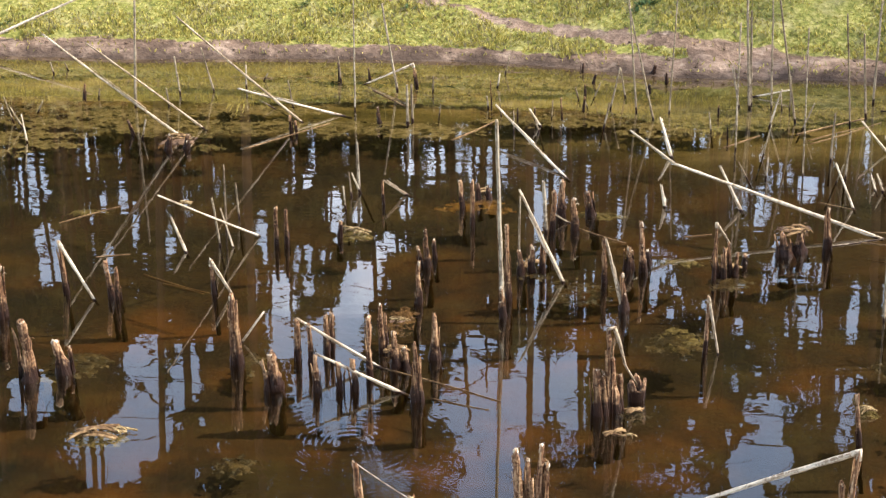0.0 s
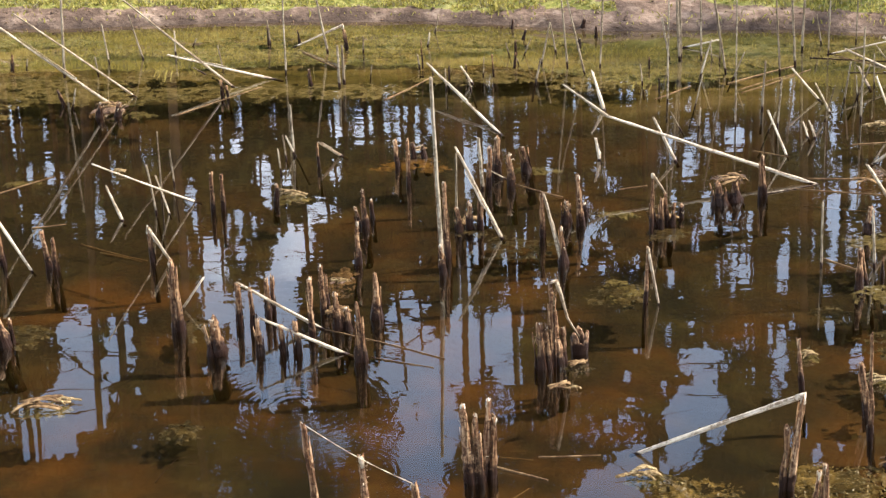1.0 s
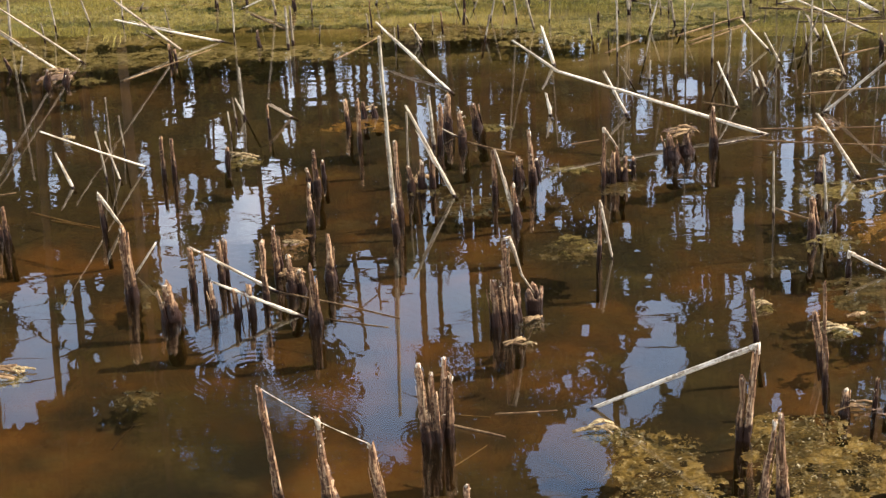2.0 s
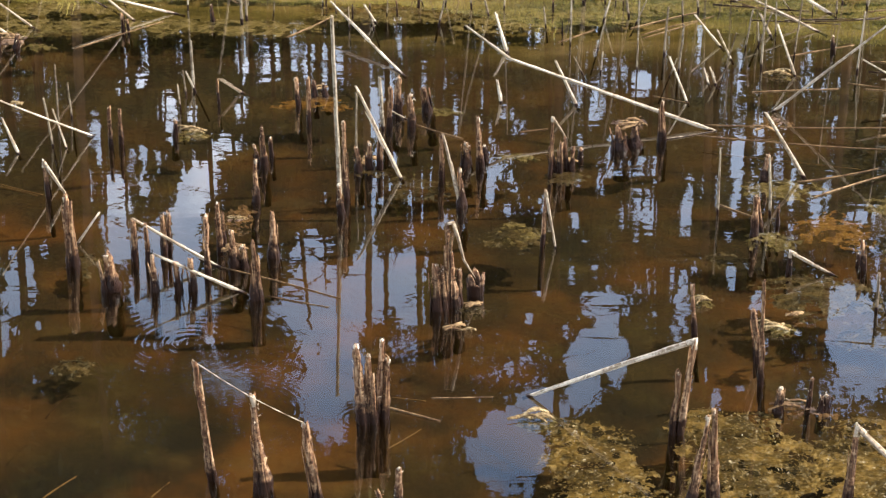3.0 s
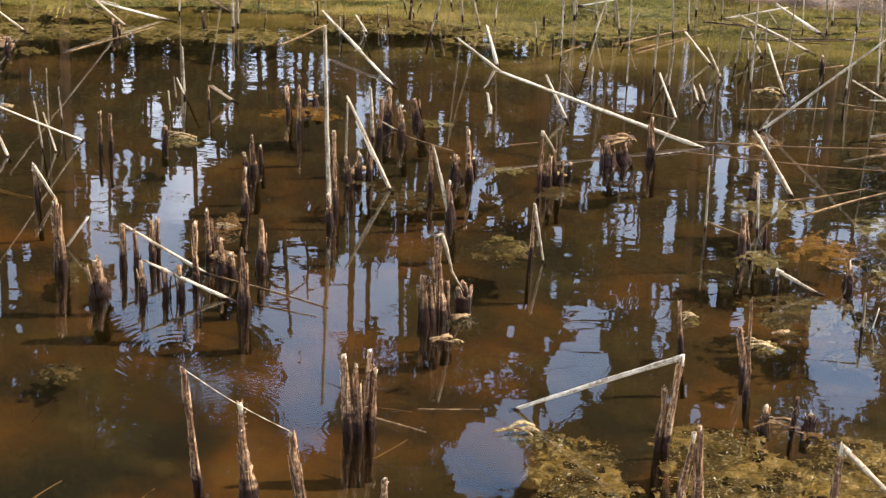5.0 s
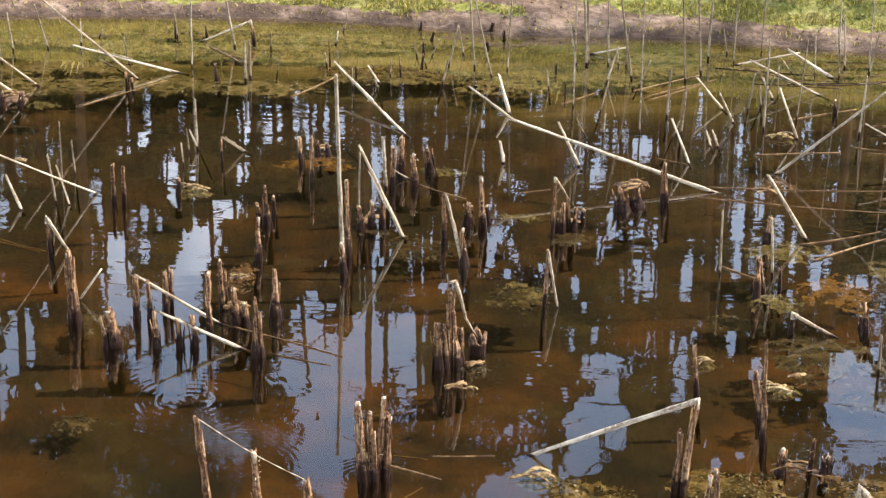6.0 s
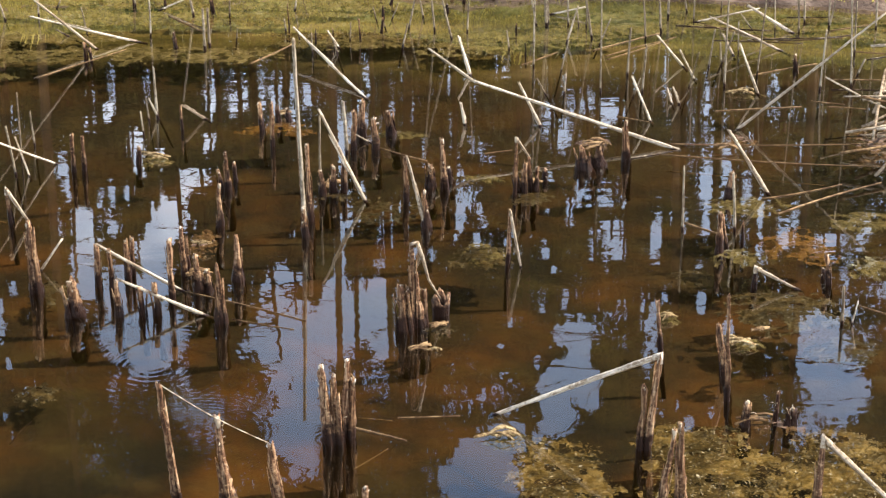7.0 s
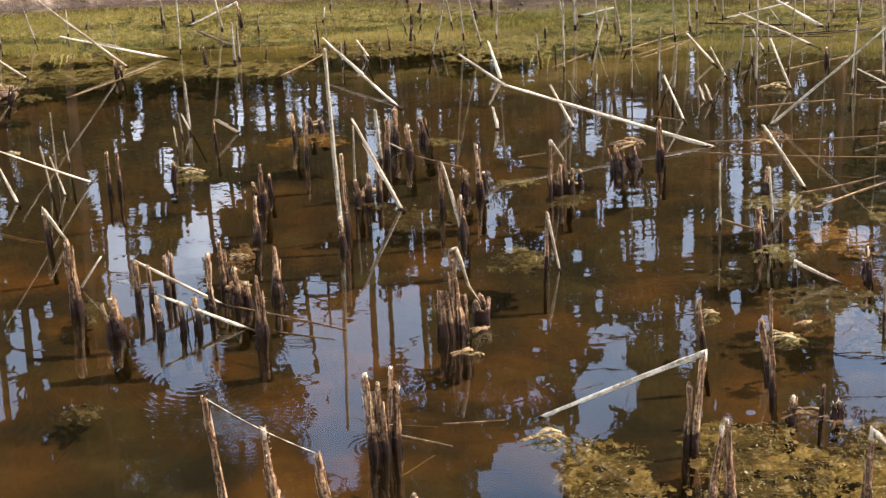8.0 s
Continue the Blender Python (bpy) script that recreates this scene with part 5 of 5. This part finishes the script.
floating_mat(-0.730, 5.401, 0.038, 0.022, ALGAE, 0.002)
straw(-0.425, 3.790, -0.183, 3.639, 0.001, 0.0022, STRAW)
straw(-0.324, 3.651, -0.203, 3.599, 0.001, 0.0016, STRAW)
straw(-0.084, 3.178, 0.007, 3.128, 0.002, 0.0039, STRAW)
straw(-0.076, 3.227, -0.017, 3.215, -0.004, 0.0024, STRAW)
straw(-0.008, 3.218, 0.099, 3.223, 0.001, 0.0019, STRAW)
straw(-0.080, 3.042, -0.024, 3.115, -0.01, 0.0019, STRAW)
straw(-0.053, 4.655, 0.059, 4.558, 0.002, 0.0033, STRAW)
straw(-0.963, 4.252, -0.861, 4.195, -0.006, 0.0038, STRAW)
straw(-1.017, 4.308, -0.850, 4.200, -0.006, 0.0045, STRAW)
straw(0.602, 4.144, 0.661, 4.080, 0.001, 0.0036, STRAW)
straw(0.879, 3.686, 0.963, 3.600, 0.001, 0.0022, STRAW)
straw(0.592, 4.599, 1.158, 4.489, 0.0, 0.0027, STRAW)
straw(0.601, 4.673, 1.207, 4.666, 0.0, 0.0027, STRAW)
straw(0.811, 4.192, 1.076, 4.385, 0.001, 0.0031, STRAW)
straw(0.790, 4.284, 0.984, 4.375, 0.001, 0.0031, STRAW)
straw(0.603, 4.483, 0.946, 4.376, -0.002, 0.0020, STRAW)
straw(0.524, 4.563, 0.648, 4.623, 0.001, 0.0033, REED_PALE)
straw(0.906, 5.216, 1.105, 5.325, 0.001, 0.0030, STRAW)
straw(0.529, 4.885, 0.613, 4.830, 0.001, 0.0021, STRAW)
straw(-0.954, 5.255, -0.753, 5.519, 0.0005, 0.0030, STRAW)
straw(-0.404, 5.371, -0.293, 5.574, 0.001, 0.0030, STRAW)
straw(0.319, 5.334, 0.423, 5.455, 0.001, 0.0030, STRAW)
straw(0.523, 5.471, 0.722, 5.636, 0.001, 0.0031, STRAW)
straw(0.548, 5.409, 0.713, 5.552, 0.001, 0.0023, STRAW)
straw(-0.673, 5.866, -0.557, 5.689, 0.001, 0.0033, STRAW)
straw(0.193, 4.610, 0.259, 4.634, 0.001, 0.0020, STRAW)
straw(-1.148, 4.400, -1.074, 4.424, 0.001, 0.0020, STRAW)
straw(-0.658, 3.144, -0.635, 3.230, -0.004, 0.0015, REED_PALE)
straw(-0.615, 2.873, -0.574, 2.945, -0.012, 0.0023, STRAW)
straw(-0.447, 2.876, -0.423, 2.927, -0.012, 0.0023, STRAW)
straw(-1.292, 4.632, -1.172, 4.767, 0.001, 0.0021, STRAW)
straw(0.551, 5.381, 0.763, 5.598, 0.001, 0.0023, STRAW)
straw(0.859, 5.718, 1.013, 5.579, 0.001, 0.0024, STRAW)
scrap(-0.573, 4.592, 0.004, 0.066, 20, REED_PALE, "pale torn leaf on a floating algae mat")
scrap(-0.415, 4.016, 0.012, 0.031, 0, REED_PALE, "white curled leaf scrap lying on reed litter")
scrap(0.037, 3.503, 0.001, 0.052, 1, STRAW, "tan arched leaf scrap floating on the water")
scrap(0.058, 3.494, 0.001, 0.035, 2, REED_PALE, "pale leaf scrap floating on the water")
scrap(0.169, 3.137, 0.001, 0.072, 3, REED_PALE, "bleached bundle of torn reed strips afloat")
scrap(-0.291, 4.916, 0.004, 0.042, 4, STRAW, "tan curled leaf scrap on floating litter")
scrap(-1.013, 4.779, 0.004, 0.039, 5, REED_PALE, "pale curled leaf scrap caught on a reed")
scrap(-0.925, 3.439, 0.001, 0.095, 6, STRAW, "tan torn reed leaves floating on the water")
scrap(-0.880, 3.452, 0.001, 0.053, 7, REED_PALE, "pale torn reed leaves floating on the water")
scrap(0.504, 3.626, 0.004, 0.043, 8, REED_PALE, "pale torn leaf beside a reed stub")
scrap(0.627, 3.508, 0.004, 0.058, 9, REED_PALE, "pale torn leaves beside a reed stub")
scrap(0.667, 3.557, 0.006, 0.036, 10, STRAW, "tan curled leaf beside a reed stub")
scrap(0.873, 5.065, 0.002, 0.073, 11, REED_PALE, "pale bent leaf floating on the water")
scrap(0.761, 4.619, 0.008, 0.060, 12, STRAW, "tan torn leaves in floating litter")
scrap(0.610, 3.181, 0.004, 0.059, 13, STRAW, "tan torn leaves in floating litter")
scrap(0.286, 4.394, 0.006, 0.076, 14, STRAW, "tan torn leaves among reed stubs")
scrap(-0.409, 3.865, 0.004, 0.068, 15, STRAW, "rusty torn leaves among reed stubs")
scrap(-0.157, 4.391, 0.004, 0.076, 16, STRAW, "tan torn leaves among reed stubs")
scrap(0.437, 4.520, 0.047, 0.075, 17, STRAW, "tan torn leaves lying over two stumps")
scrap(-1.139, 5.307, 0.012, 0.077, 18, STRAW, "rusty torn leaves on a litter raft")
scrap(0.069, 3.598, 0.004, 0.053, 19, STRAW, "olive-tan leaves beside a reed clump")
cup(0.073, 3.668, 0.018, 0.034)
reed_heap(1.213, 4.721)
strand(-0.373, 2.922, 0.208, -0.201, 2.845, 0.143)

# streaks of algae in the shallows
floating_mat(-1.62, 5.330, 0.200, 0.090, TAN, 0.004)
floating_mat(-1.50, 5.480, 0.160, 0.050, TAN, 0.004)
floating_mat(-1.70, 5.180, 0.140, 0.050, TAN, 0.004)
rng = random.Random(44)
for k in range(44):
    x = rng.uniform(-2.0, 1.5)
    floating_mat(x, rng.uniform(5.46 if x < 0.6 else 5.62, max(5.64, shore(x) - 0.08)), rng.uniform(0.10, 0.34), rng.uniform(0.03, 0.08), TAN if k % 5 else WEED, rng.uniform(-0.001, 0.006))

# thin dead reeds in the weedy shallows
rng = random.Random(31)
for k in range(58):
    x = rng.uniform(0.35, 1.75)
    y = rng.uniform(4.95, shore(x) - 0.12)
    stem(x, y, rng.gauss(0, 0.02), rng.gauss(0, 0.01), rng.uniform(0.03, 0.16) if rng.random() < 0.8 else rng.uniform(0.2, 0.45), rng.uniform(0.0022, 0.0036))
for k in range(26):
    x = rng.uniform(-1.7, 0.35)
    y = rng.uniform(5.3, shore(x) - 0.1)
    stem(x, y, rng.gauss(0, 0.012), rng.gauss(0, 0.01), rng.uniform(0.02, 0.08), rng.uniform(0.002, 0.0034))
for k in range(26):
    x, y, a = rng.uniform(0.45, 1.6), rng.uniform(4.9, 5.8), rng.uniform(-0.5, 0.5)
    length = rng.uniform(0.08, 0.3)
    straw(x, y, x + math.cos(a) * length, y + math.sin(a) * length, 0.001, rng.uniform(0.002, 0.003), STRAW if k % 2 else REED_PALE)


# tall dead grass along the crest of the bank
def crest_place(rng):
    x = rng.uniform(-5, 5)
    return x, shore(x) + rng.uniform(2.2, 6.5)


blades("tall_grass", DRY_GRASS, 9000, 8, 0.06, 0.22, crest_place, "tall straw-coloured dead grass along the bank's crest")
blades("green_tufts", GRASS, 16000, 9, 0.04, 0.14, crest_place, "rough green grass along the bank's crest")


def tussock(x, y, size, k):
    rng = random.Random(k + 500)
    verts, faces = [], []
    for _ in range(110):
        a, b = rng.uniform(0, math.tau), rng.uniform(0, math.tau)
        p = Vector((math.cos(a), math.sin(a), 0)) * size * 0.45 * math.sqrt(rng.random())
        h = size * rng.uniform(0.5, 1.1)
        bend = Vector((math.cos(b), math.sin(b), 0)) * h * rng.uniform(0.1, 0.7)
        s = Vector((-math.sin(b), math.cos(b), 0)) * rng.uniform(0.003, 0.006)
        i = len(verts)
        verts += [p - s, p + s, p + bend * 0.3 + s * 0.8 + Vector((0, 0, h * 0.65)), p + bend + Vector((0, 0, h)), p + bend * 0.3 - s * 0.8 + Vector((0, 0, h * 0.65))]
        faces.append((i, i + 1, i + 2, i + 3, i + 4))
    me = bpy.data.meshes.new("grass_tussock")
    me.from_pydata(verts, [], faces)
    me.materials.append(DRY_GRASS if rng.random() < 0.55 else GRASS)
    ob = new("grass_tussock", me)
    ob.location = (x, y, height(x, y) - 0.01)
    tagged(ob, "rough tussock of half-dead grass on the bank", "grass", "tussocks on the bank")


rng = random.Random(66)
for k in range(130):
    x = rng.uniform(-3.4, 3.4)
    tussock(x, shore(x) + rng.uniform(2.4, 6.0), rng.uniform(0.07, 0.24), k)


# broad-leaved weeds in the turf
def rosette(x, y, size, k):
    rng = random.Random(k)
    bm = bmesh.new()
    for i in range(11):
        a, l = rng.uniform(0, math.tau), size * rng.uniform(0.5, 1)
        d, sidew = Vector((math.cos(a), math.sin(a), 0)), Vector((-math.sin(a), math.cos(a), 0)) * l * 0.28
        up = Vector((0, 0, l * rng.uniform(0.25, 0.9)))
        base = Vector((rng.gauss(0, size * 0.3), rng.gauss(0, size * 0.3), 0))
        v = [bm.verts.new(base + p) for p in (Vector((0, 0, 0)), d * l * 0.45 + up * 0.7 + sidew, d * l + up, d * l * 0.45 + up * 0.7 - sidew, d * l * 0.5 + up * 0.6)]
        bm.faces.new((v[0], v[1], v[4]))
        bm.faces.new((v[1], v[2], v[4]))
        bm.faces.new((v[2], v[3], v[4]))
        bm.faces.new((v[3], v[0], v[4]))
    ob = part("weed_plant", bm, LEAF_DARK, None)
    ob.location = (x, y, height(x, y))
    tagged(ob, "low broad-leaved green weed growing in the turf", "plant", "weeds on the bank")


rng = random.Random(12)
for k in range(46):
    x = rng.choice((rng.gauss(-0.72, 0.14), rng.gauss(0.12, 0.12), rng.gauss(1.2, 0.2), rng.uniform(-2, 1.8)))
    y = shore(x) + rng.uniform(0.14, 0.55)
    if track(x, y) < 0.4:
        rosette(x, y, rng.uniform(0.015, 0.035), k)

# small stones and crumbs of earth at the water's edge
rng = random.Random(21)
verts, faces = [], []
for k in range(420):
    x = rng.uniform(-2.2, 1.9)
    d = rng.uniform(-0.03, 0.2)
    y, r = shore(x) + d, rng.choice((0.002, 0.003, 0.004, 0.006)) * rng.uniform(0.7, 1.3)
    if track(x, y) < 0.5:
        continue
    c = Vector((x, y, height(x, y) + r * 0.3))
    i = len(verts)
    verts += [c + Vector((r * dx * rng.uniform(0.7, 1.2), r * dy * rng.uniform(0.7, 1.2), r * dz * 0.7)) for dx, dy, dz in ((1, 0, 0), (0, 1, 0), (-1, 0, 0), (0, -1, 0), (0.1, 0.1, 1), (0, 0, -1))]
    for q in range(4):
        faces += [(i + q, i + (q + 1) % 4, i + 4), (i + (q + 1) % 4, i + q, i + 5)]
me = bpy.data.meshes.new("pebbles")
me.from_pydata(verts, [], faces)
me.materials.append(ROT)
tagged(new("pebbles", me), "small dark stones and earth crumbs on the muddy shore", "pebbles", kind="stuff")
